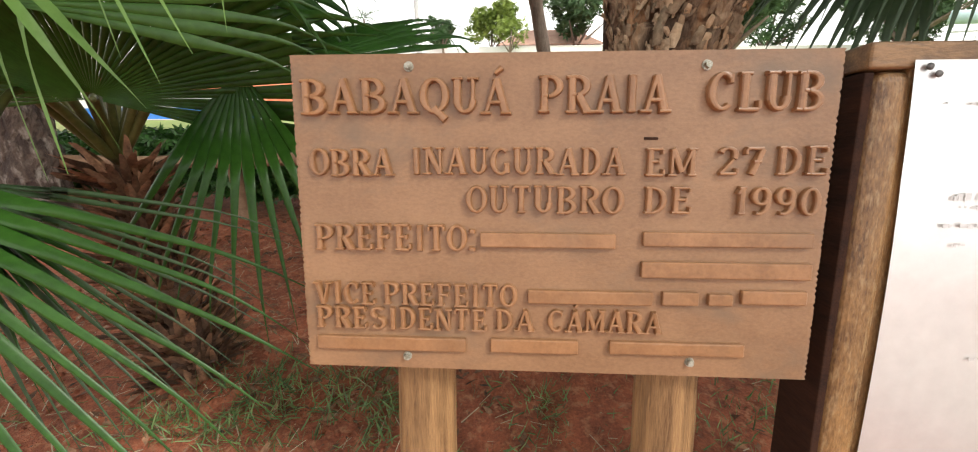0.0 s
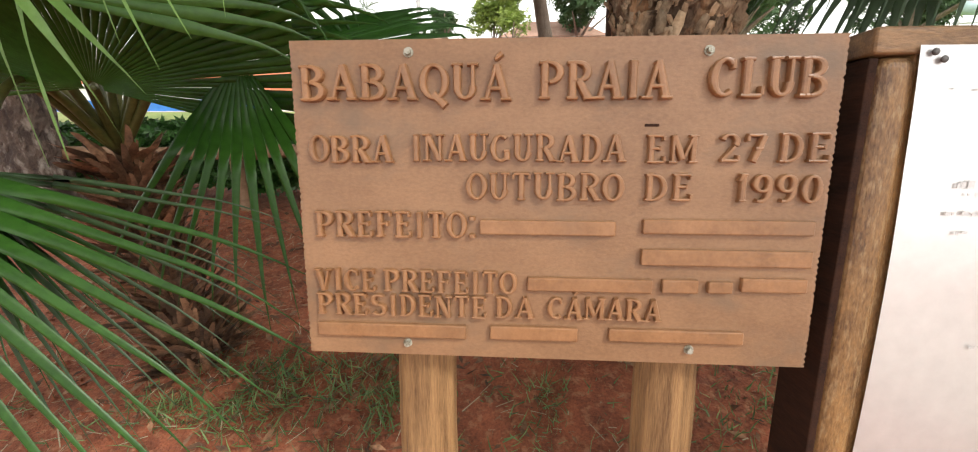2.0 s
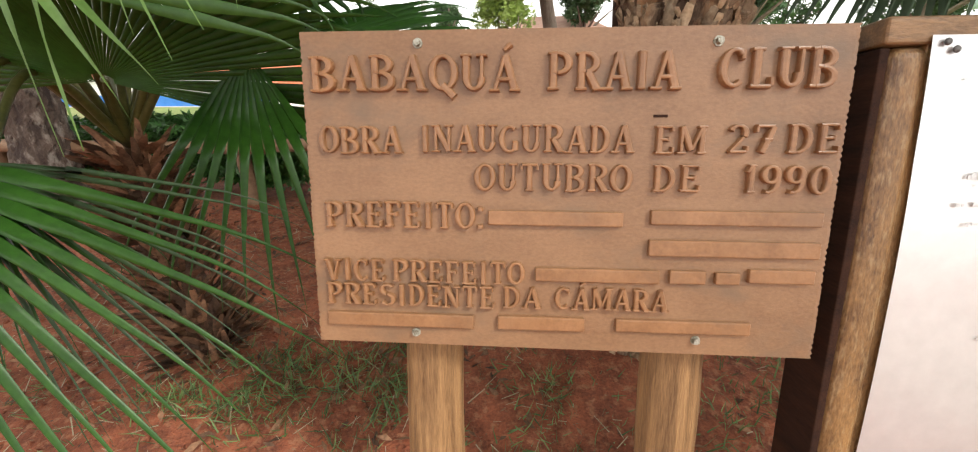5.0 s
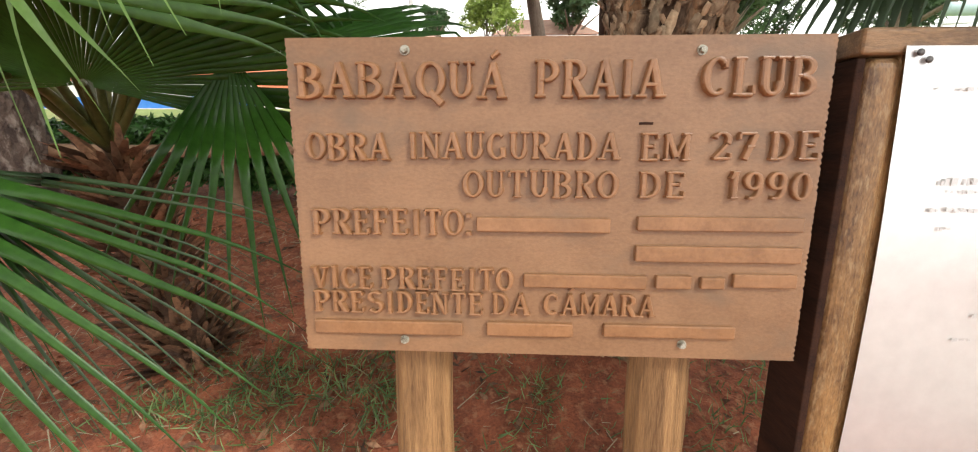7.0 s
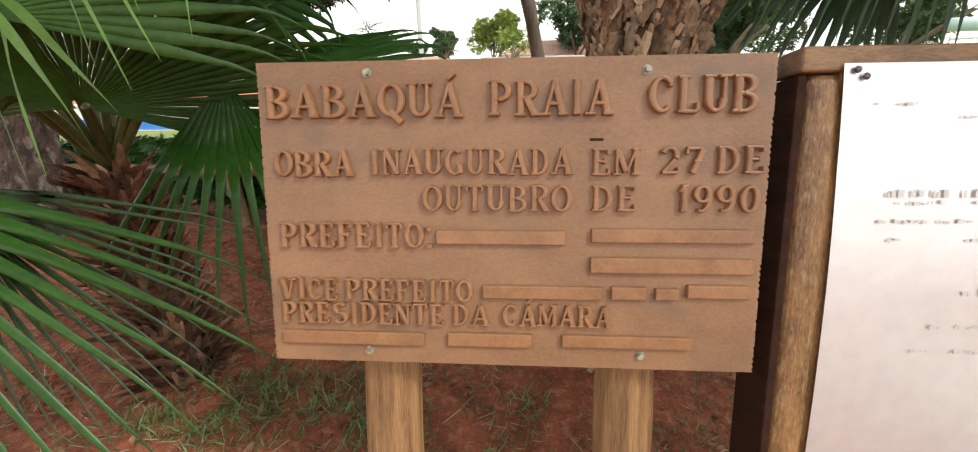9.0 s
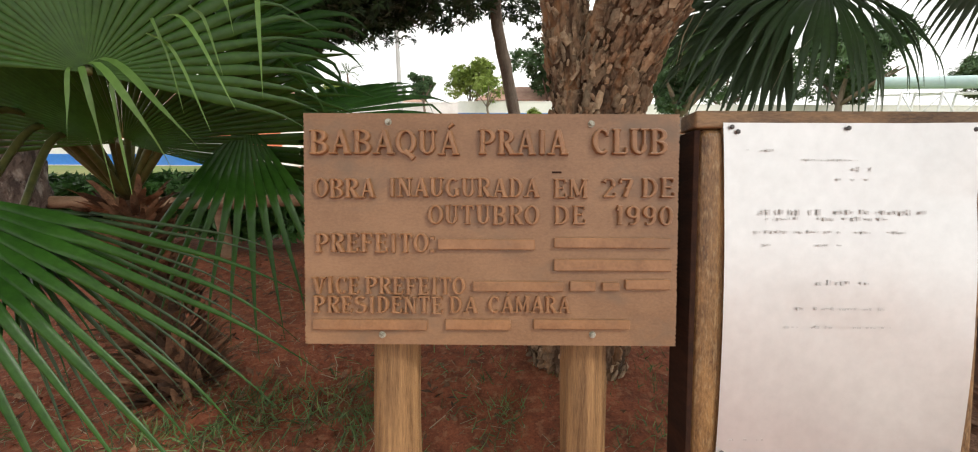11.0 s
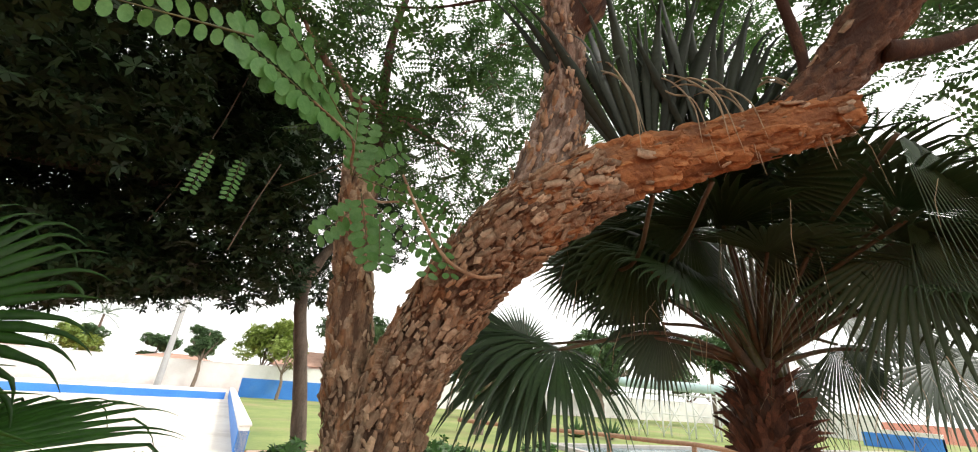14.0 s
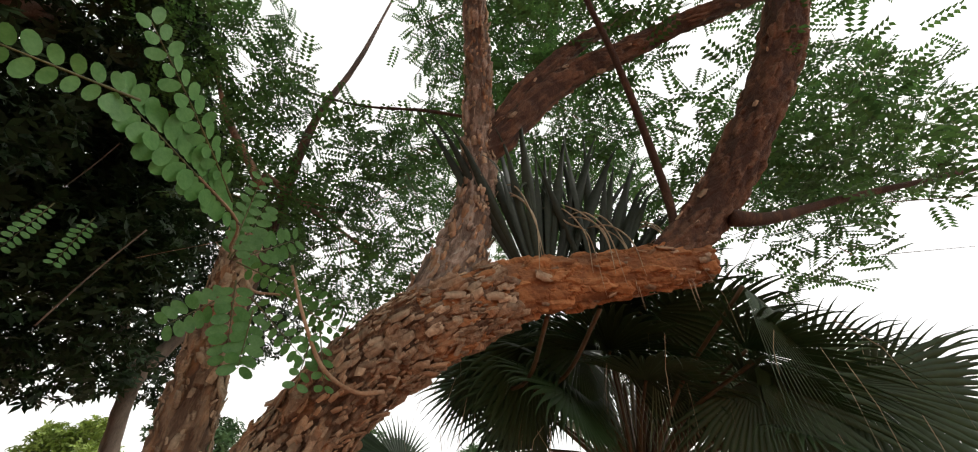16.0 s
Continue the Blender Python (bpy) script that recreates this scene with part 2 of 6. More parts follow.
M["glass"] = material("dark_window", (0.05, 0.06, 0.07), (0.08, 0.09, 0.10), 1, 5, 0.15, 0)


def pool_water():
    m = material("pool_water", (0.10, 0.17, 0.19), (0.16, 0.24, 0.26), 1.5, 7, 0.06, 0.25, stretch=(1, 3, 1), depth=0.05)
    return m


M["water"] = pool_water()


# ---- mesh helpers ----
def fast_mesh(name, verts, faces):
    """A mesh from arrays of places and of equal-sided faces."""
    verts, faces = np.asarray(verts, np.float32), np.asarray(faces, np.int32)
    me = bpy.data.meshes.new(name)
    k = faces.shape[1]
    me.vertices.add(len(verts))
    me.vertices.foreach_set("co", verts.ravel())
    me.loops.add(faces.size)
    me.loops.foreach_set("vertex_index", faces.ravel())
    me.polygons.add(len(faces))
    me.polygons.foreach_set("loop_start", np.arange(0, faces.size, k, dtype=np.int32))
    me.update(calc_edges=True)
    return me


def smooth(me):
    me.polygons.foreach_set("use_smooth", [True] * len(me.polygons))
    return me


def to_mesh(name, bm):
    me = bpy.data.meshes.new(name)
    bm.to_mesh(me)
    bm.free()
    return me


def part(name, me, mat, parent=None, label="", at=None):
    """Links a mesh, or a bmesh, as one object under a thing or a part."""
    if isinstance(me, bmesh.types.BMesh):
        me = to_mesh(name, me)
    if mat and not me.materials:
        me.materials.append(mat)
    ob = new(name, me)
    if parent:
        ob.parent = parent
    if at is not None:
        ob.matrix_basis = at
    return tagged(ob, label) if label else ob


def thing(name, label, category, at=(0, 0, 0), group="", kind="", m=None):
    ob = new(name)
    ob.empty_display_size = 0.1
    ob.matrix_basis = m if m is not None else Matrix.Translation(at)
    return tagged(ob, label, category, group, kind)


def box(size, centre=(0, 0, 0), bevel=0.0, segments=2):
    bm = bmesh.new()
    bmesh.ops.create_cube(bm, size=1.0)
    for v in bm.verts:
        v.co = Vector([v.co[k] * size[k] + centre[k] for k in range(3)])
    if bevel:
        bmesh.ops.bevel(bm, geom=bm.edges[:], offset=bevel, segments=segments, affect="EDGES", profile=0.6)
    return bm


def smooth_path(points, radii, steps):
    """Catmull-Rom curve through the points, with radii."""
    p = np.array(points, float)
    r = np.array(radii, float)
    p = np.vstack([2 * p[0] - p[1], p, 2 * p[-1] - p[-2]])
    out, rad = [], []
    for i in range(1, len(p) - 2):
        for s in range(steps):
            t = s / steps
            a, b, c, d = p[i - 1], p[i], p[i + 1], p[i + 2]
            out.append(0.5 * (2 * b + (c - a) * t + (2 * a - 5 * b + 4 * c - d) * t * t + (3 * b - a - 3 * c + d) * t ** 3))
            rad.append(r[i - 1] * (1 - t) + r[i] * t)
    out.append(p[-2])
    rad.append(r[-1])
    return np.array(out), np.array(rad)


def rings(path):
    """Two unit vectors across the path at each of its points."""
    d = np.gradient(path, axis=0)
    d /= np.linalg.norm(d, axis=1)[:, None]
    u = np.cross(d[0], (0.3, 1.0, 0.2))
    us, vs = [], []
    for k in range(len(path)):
        u = u - d[k] * np.dot(u, d[k])
        u /= np.linalg.norm(u)
        us.append(u)
        vs.append(np.cross(d[k], u))
    return np.array(us), np.array(vs), d


def tube(name, points, radii, steps=6, sides=12, rough=0.0, freq=6.0, seed=0, cap=True):
    """A round limb through the points, with an uneven skin."""
    path, rad = smooth_path(points, radii, steps)
    us, vs, _ = rings(path)
    V, F = [], []
    for k in range(len(path)):
        for j in range(sides):
            a = 2 * math.pi * j / sides
            w = us[k] * math.cos(a) + vs[k] * math.sin(a)
            q = path[k] + w * rad[k]
            if rough:
                q = q + w * rough * (noise.noise(Vector(q * freq + seed)) + 0.5 * noise.noise(Vector(q * freq * 2.7 + seed)))
            V.append(q)
    for k in range(len(path) - 1):
        for j in range(sides):
            a, b = k * sides + j, k * sides + (j + 1) % sides
            F.append((a, b, b + sides, a + sides))
    if cap:
        n = len(path)
        V += [path[0], path[-1]]
        for j in range(sides):
            F.append((j, n * sides, n * sides, (j + 1) % sides))
            F.append(((n - 1) * sides + j, (n - 1) * sides + (j + 1) % sides, n * sides + 1, n * sides + 1))
        bm = bmesh.new()
        vs_ = [bm.verts.new(v) for v in V]
        for f in F:
            g = list(dict.fromkeys(f))
            bm.faces.new([vs_[i] for i in g])
        bmesh.ops.recalc_face_normals(bm, faces=bm.faces)
        return smooth(to_mesh(name, bm))
    return smooth(fast_mesh(name, V, F))


def scatter(template_v, template_f, places, axes, sizes):
    """Many turned and scaled copies of a small template in one set of arrays. axes: (n, 3, 3), columns x, y, z."""
    tv, tf = np.asarray(template_v, float), np.asarray(template_f, int)
    V = np.einsum("nij,kj->nki", axes * sizes[:, None, None], tv) + places[:, None, :]
    F = tf[None] + (np.arange(len(places)) * len(tv))[:, None, None]
    return V.reshape(-1, 3), F.reshape(-1, tf.shape[1])


def turned(rng, n, up=None, spread=1.0):
    """Random frames; with up, their z lies near it."""
    z = rng.normal(size=(n, 3))
    if up is not None:
        z = np.array(up) + spread * z * 0.6
    z /= np.linalg.norm(z, axis=1)[:, None]
    x = np.cross(z, rng.normal(size=(n, 3)))
    x /= np.linalg.norm(x, axis=1)[:, None]
    y = np.cross(z, x)
    return np.stack([x, y, z], axis=2)


def pinnate(pairs=8, length=1.0, leaf=0.17, wide=0.42):
    """A feathered leaf along +y, leaflets as bent four-sided blades."""
    V, F = [], []
    for k in range(pairs):
        y = length * (0.12 + 0.88 * k / (pairs - 1))
        s = leaf * (1.0 - 0.35 * abs(k / (pairs - 1) - 0.45))
        for side in (-1, 1):
            b = len(V)
            V += [(side * 0.01, y, 0), (side * s * 0.5, y + s * wide * 0.75, 0.03 * s), (side * s, y + s * 0.35, -0.06), (side * s * 0.55, y - s * wide * 0.35, 0.03 * s)]
            F.append((b, b + 1, b + 2, b + 3))
    return np.array(V), np.array(F)


def leaf_pair():
    """A short sprig of five pointed leaves."""
    V, F = [], []
    for a, s in ((0, 1.0), (50, 0.9), (-50, 0.9), (110, 0.8), (-110, 0.8)):
        c, d = math.cos(radians(a)), math.sin(radians(a))
        b = len(V)
        for x, y, z in ((0, 0, 0), (0.2 * s, 0.5 * s, 0.05), (0, s, -0.1), (-0.2 * s, 0.5 * s, 0.05)):
            V.append((x * c + y * d, -x * d + y * c, z))
        F.append((b, b + 1, b + 2, b + 3))
    return np.array(V), np.array(F)


def frame_axes(y, z):
    y, z = np.array(y, float), np.array(z, float)
    y /= np.linalg.norm(y)
    z = z - y * np.dot(y, z)
    z /= np.linalg.norm(z)
    return np.stack([np.cross(y, z), y, z], axis=1)


def fan_blade(name, hub, axis, normal, radius, seed, segments=44, span=210, split=0.5, droop=0.6, hang=1.6, fold=0.30, ribbon=0.35):
    """A pleated fan leaf: strips joined near the hub, then free, sagging and hanging at their tips."""
    rng = np.random.default_rng(seed)
    ax = frame_axes(axis, normal)
    V, F = [], []
    stops = (0.03, 0.18, 0.34, split, split + 0.10, 0.72, 0.80, 0.87, 0.94, 1.0)
    da = radians(span) / segments
    for i in range(segments):
        a = -radians(span) / 2 + (i + 0.5) * da
        out = ax @ np.array([math.sin(a), math.cos(a), 0.12 * math.cos(2 * a)])
        L = radius * (0.80 + 0.20 * math.cos(a * 0.8)) * rng.uniform(0.93, 1.05)
        d = out.copy()
        p = np.array(hub, float)
        s0 = 0.0
        sag = droop * rng.uniform(0.6, 1.4)
        tip = hang * rng.uniform(0.3, 1.7) * (1.8 if rng.random() < ribbon else 0.6)
        wide = split * L * math.tan(da / 2)
        first = len(V)
        for s in stops:
            ds = (s - s0) * L
            p = p + d * ds
            pull = sag * (s - s0) * (0.35 + s) + (tip * (s - s0) * 3.0 if s > 0.74 else 0.0)
            d = d + np.array([0, 0, -1.0]) * pull
            d /= np.linalg.norm(d)
            s0 = s
            side = np.cross(d, ax[:, 2])
            side /= max(1e-6, np.linalg.norm(side))
            up = np.cross(side, d)
            h = s * L * math.tan(da / 2) if s <= split else wide * max(0.04, 1 - ((s - split) / (1 - split)) ** 0.8)
            V += [p - side * h - up * fold * h, p + up * fold * h, p + side * h - up * fold * h]
        for k in range(len(stops) - 1):
            b = first + 3 * k
            F += [(b, b + 1, b + 4, b + 3), (b + 1, b + 2, b + 5, b + 4)]
    return fast_mesh(name, V, F)


def sheet(name, xs, ys, z, mat, label, category, kind="structure"):
    """A flat piece of ground with a real edge."""
    bm = box((xs[1] - xs[0], ys[1] - ys[0], 0.1), ((xs[0] + xs[1]) / 2, (ys[0] + ys[1]) / 2, z - 0.05))
    return tagged(part(name, bm, mat), label, category, "", kind)


# ---- ground ----
def ground_sheet():
    """One sheet, fine near the signs and reaching to the horizon."""
    near = np.arange(-4.2, 5.01, 0.1)
    xs = np.concatenate([[-900, -200, -60, -20, -9], near, [9, 20, 60, 200, 900]])
    ys = np.concatenate([[-900, -200, -60, -20, -8, -4], np.arange(-2.0, 4.01, 0.1), [7, 12, 25, 60, 200, 900]])
    V, F = [], []
    for y in ys:
        for x in xs:
            h = 0.0
            if -4.3 < x < 2.3 and -2.1 < y < 4.1:
                h = 0.022 * noise.noise(Vector((x * 1.7, y * 1.7, 0))) + 0.010 * noise.noise(Vector((x * 6, y * 6, 3)))
                h += 0.05 * math.exp(-((x - 0.5) ** 2 + (y - 0.9) ** 2) / 0.25)
            V.append((x, y, h))
    n = len(xs)
    for j in range(len(ys) - 1):
        for i in range(n - 1):
            a = j * n + i
            F.append((a, a + 1, a + n + 1, a + n))
    return tagged(part("ground", smooth(fast_mesh("ground", V, F)), M["dirt"]), "bare red dirt ground under the trees", "ground", "", "structure")


ground_sheet()
sheet("pavement", (2.45, 30), (-8, 3.88), 0.018, M["paving"], "rough pinkish concrete pavement beside the dirt", "pavement")
sheet("sand_deck", (2.9, 60), (3.9, 10.95), 0.025, M["sand"], "pale pinkish sandy deck by the pool", "deck")



def patch(name, pts, z, mat, label, category):
    """A many-sided piece of ground with a real edge."""
    bm = bmesh.new()
    top = [bm.verts.new((x, y, z)) for x, y in pts]
    low = [bm.verts.new((x, y, z - 0.1)) for x, y in pts]
    bm.faces.new(top)
    bm.faces.new(low[::-1])
    for k in range(len(pts)):
        j = (k + 1) % len(pts)
        bm.faces.new((top[k], low[k], low[j], top[j]))
    bmesh.ops.recalc_face_normals(bm, faces=bm.faces)
    return tagged(part(name, bm, mat), label, category, "", "structure")


patch("court", [(-30, 9.5), (-0.42, 9.5), (-3.4, 35), (-3.4, 43), (-30, 43)], 0.02, M["court"], "pale concrete court with a blue kerb", "court")
patch("lawn", [(-0.55, 11.0), (60, 11.0), (60, 34.5), (-3.3, 34.5)], 0.025, M["lawn"], "mown green lawn with bare patches", "lawn")
sheet("sand_strip", (-1.6, 2.9), (4.0, 9.4), 0.02, M["sand"], "pale sandy ground behind the hedge", "ground")
sheet("grass_bank", (-30, -5), (4.2, 9.4), 0.02, M["lawn"], "strip of grass beyond the hedge", "lawn")


def pool(x0, x1, y0, y1):
    th = thing("pool", "wide pool of still grey water with a blue rim", "pool", (0, 0, 0))
    part("water", box((x1 - x0, y1 - y0, 0.03), ((x0 + x1) / 2, (y0 + y1) / 2, 0.045)), M["water"], th, "calm reflecting water")
    for a, b, c, d in ((x0 - 0.25, x0, y0, y1), (x1, x1 + 0.25, y0, y1), (x0 - 0.25, x1 + 0.25, y0 - 0.25, y0), (x0 - 0.25, x1 + 0.25, y1, y1 + 0.25)):
        part("pool_rim", box((b - a, d - c, 0.16), ((a + b) / 2, (c + d) / 2, 0.08), 0.02), M["concrete"], th)


pool(9.2, 34, 6.4, 12.4)
sheet("sand_edge", (-0.4, 2.9), (9.4, 10.95), 0.022, M["sand"], "pale sandy edge of the lawn", "ground")
sheet("pool_side", (60.2, 90), (-8, 15), 0.02, M["sand"], "sandy ground past the pool", "ground")

# ---- the carved sign ----
TILT = radians(14)
SIGN = Matrix(((1, 0, 0, 0), (0, math.sin(TILT), -math.cos(TILT), -0.15), (0, math.cos(TILT), math.sin(TILT), 0.80), (0, 0, 0, 1)))
# strokes on a unit square: s stem with slab feet, k thick upright, v thin upright, d thick slant, e thin slant, h thin level bar,
# a arc (centre, radii, from, to in degrees), f slab foot
GLYPHS = {
    "A": "e .13 0 .5 1|d .5 1 .86 0|h .33 .24 .74|f .12 .03|f .86 .03",
    "B": "s .22|a .40 .75 .40 .22 90 -90|a .40 .27 .47 .24 90 -90|h .97 .2 .42|h .52 .2 .42|h .03 .2 .42",
    "C": "a .54 .5 .42 .46 48 312|v .84 .70 .95",
    "D": "s .22|a .36 .5 .50 .47 90 -90|h .97 .2 .38|h .03 .2 .38",
    "E": "s .24|h .97 .2 .84|h .52 .2 .68|h .03 .2 .90|v .85 .78 .97|v .90 .03 .26|v .68 .42 .62",
    "F": "s .24|h .97 .2 .88|h .52 .2 .70|v .88 .76 .97|v .70 .42 .62",
    "G": "a .52 .5 .42 .46 48 330|k .84 .06 .40|h .40 .66 .98",
    "I": "s .5",
    "L": "s .26|h .03 .2 .90|v .90 .03 .28",
    "M": "v .12 0 1|d .12 1 .5 .12|e .5 .12 .86 1|s .86|f .12 .03",
    "N": "v .14 0 1|d .14 1 .84 .02|v .84 0 1|f .14 .03|f .14 .97|f .84 .97",
    "O": "a .5 .5 .42 .46 80 452",
    "P": "s .24|a .40 .71 .46 .26 90 -90|h .97 .2 .42|h .46 .2 .42",
    "Q": "a .5 .5 .42 .46 80 452|d .46 .16 .92 -.20",
    "R": "s .22|a .40 .73 .42 .24 90 -90|h .97 .2 .42|h .50 .2 .42|d .46 .50 .88 .0|f .90 .03",
    "S": "a .5 .74 .34 .22 25 270|a .5 .27 .38 .24 90 -155",
    "T": "s .5|h .97 .06 .94|v .07 .76 .97|v .93 .76 .97",
    "U": "k .20 .27 1|v .80 .30 1|a .5 .34 .30 .30 172 368|f .20 .97|f .80 .97",
    "V": "d .12 1 .5 0|e .5 0 .88 1|f .12 .97|f .88 .97",
    "0": "a .5 .5 .36 .46 80 452",
    "1": "s .55|e .18 .72 .52 .98",
    "2": "a .46 .72 .34 .25 165 -35|e .74 .58 .14 .05|h .05 .1 .90|v .90 .05 .26",
    "7": "h .95 .10 .90|v .12 .72 .95|d .88 .95 .42 0|h .48 .44 .84",
    "9": "a .48 .68 .33 .28 80 452|a .40 .46 .41 .42 25 -115",
    ":": "k .5 .02 .20|k .5 .70 .88",
}
WIDTHS = {"I": 0.55, "1": 0.62, ":": 0.35, "M": 1.25, "A": 1.05, "E": 0.92, "F": 0.9, "L": 0.9, "T": 0.95, "Q": 1.05, "O": 1.0}


def ridge(bm, line, halves, raise_, z_up):
    """A raised stroke with sloping chiselled sides and a softly rounded crest."""
    line = [Vector(p) for p in line]
    rows = []
    for k, p in enumerate(line):
        d = line[min(k + 1, len(line) - 1)] - line[max(k - 1, 0)]
        d.normalize()
        n = Vector((-d.y, d.x))
        h = halves[k]
        end = d * (0.0012 if k == 0 else -0.0012 if k == len(line) - 1 else 0.0)
        rows.append([bm.verts.new((*(p + n * h * u + end * c), z)) for u, c, z in
                     ((1.06, 0, -0.001), (0.98, 0.5, raise_ * 0.80), (0.68, 1, raise_ + z_up), (0, 1, raise_ * 1.05 + z_up), (-0.68, 1, raise_ + z_up), (-0.98, 0.5, raise_ * 0.80), (-1.06, 0, -0.001))])
    for a, b in zip(rows, rows[1:]):
        for k in range(6):
            bm.faces.new((a[k], b[k], b[k + 1], a[k + 1]))
    bm.faces.new(rows[0])
    bm.faces.new(rows[-1][::-1])


def glyph(bm, ch, left, right, low, high, raise_):
    w, h = right - left, high - low
    thick, thin = 0.112 * h, 0.060 * h

    def at(x, y):
        return (left + x * w, low + y * h)

    for i, stroke in enumerate(GLYPHS[ch].split("|")):
        op, *nums = stroke.split()
        n = [float(v) for v in nums]
        up = 0.0003 * i
        foot = min(0.17 * h / w, 0.30)
        if op == "s":
            ridge(bm, [at(n[0], 0), at(n[0], 0.5), at(n[0], 1)], [thick, thick * 0.92, thick], raise_, up)
            for y in (0.035, 0.965):
                ridge(bm, [at(n[0] - foot, y), at(n[0], y), at(n[0] + foot, y)], [thin * 0.75, thin * 0.95, thin * 0.75], raise_, up + 0.0002)
        elif op in "kv":
            t = thick if op == "k" else thin
            ridge(bm, [at(n[0], n[1]), at(n[0], n[2])], [t, t], raise_, up)
        elif op in "de":
            t = thick if op == "d" else thin
            ridge(bm, [at(n[0], n[1]), at(n[2], n[3])], [t, t * 1.05], raise_, up)
        elif op == "h":
            ridge(bm, [at(n[1], n[0]), at(n[2], n[0])], [thin, thin], raise_, up)
        elif op == "f":
            ridge(bm, [at(n[0] - foot, n[1]), at(n[0] + foot, n[1])], [thin * 0.8, thin * 0.8], raise_, up)
        else:
            cx, cy, rx, ry, a0, a1 = n
            steps = max(8, int(abs(a1 - a0) / 18))
            line, halves = [], []
            for k in range(steps + 1):
                a = radians(a0 + (a1 - a0) * k / steps)
                line.append(at(cx + rx * math.cos(a), cy + ry * math.sin(a)))
                halves.append(thin + (thick - thin) * math.cos(a) ** 2)
            ridge(bm, line, halves, raise_, up)


def word(text, left, right, low, high, raise_=0.006):
    bm = bmesh.new()
    plain = text.replace("Á", "A")
    total = sum(WIDTHS.get(c, 1.0) for c in plain)
    gap = 0.16
    unit = (right - left) / (total + gap * (len(text) - 1))
    x = left
    rng = random.Random(text)
    for c, p in zip(text, plain):
        w = WIDTHS.get(p, 1.0) * unit
        dy = rng.uniform(-0.0012, 0.0012)
        glyph(bm, p, x, x + w, low + dy, high + dy, raise_ * rng.uniform(0.92, 1.06))
        if c == "Á":
            h = high - low
            ridge(bm, [(x + 0.45 * w, high + 0.10 * h), (x + 0.72 * w, high + 0.30 * h)], [0.05 * h, 0.08 * h], raise_, 0)
        x += w + gap * unit
    bmesh.ops.recalc_face_normals(bm, faces=bm.faces)
    return bm


WORDS = [("BABAQUÁ", -0.479, -0.085, 0.509, 0.572), ("PRAIA", -0.033, 0.200, 0.510, 0.575), ("CLUB", 0.268, 0.464, 0.511, 0.577),
         ("OBRA", -0.469, -0.308, 0.394, 0.445), ("INAUGURADA", -0.271, 0.128, 0.397, 0.447), ("EM", 0.166, 0.256, 0.397, 0.447),
         ("27", 0.294, 0.377, 0.398, 0.448), ("DE", 0.399, 0.487, 0.398, 0.449),
         ("OUTUBRO", -0.165, 0.128, 0.325, 0.376), ("DE", 0.167, 0.254, 0.326, 0.375), ("1990", 0.330, 0.483, 0.325, 0.376),
         ("PREFEITO:", -0.467, -0.149, 0.249, 0.300), ("VICE", -0.473, -0.350, 0.137, 0.182), ("PREFEITO", -0.334, -0.068, 0.137, 0.182),
         ("PRESIDENTE", -0.474, -0.126, 0.086, 0.131), ("DA", -0.109, -0.033, 0.089, 0.133), ("CÁMARA", -0.005, 0.214, 0.090, 0.134)]
BARS = [(-0.140, 0.118, 0.251, 0.297), (0.169, 0.478, 0.257, 0.302), (0.169, 0.481, 0.195, 0.246), (-0.046, 0.194, 0.140, 0.184),
        (0.212, 0.280, 0.142, 0.185), (0.298, 0.343, 0.144, 0.181), (0.359, 0.478, 0.147, 0.191), (-0.475, -0.168, 0.034, 0.080),
        (-0.119, 0.055, 0.036, 0.082), (0.116, 0.373, 0.040, 0.082)]


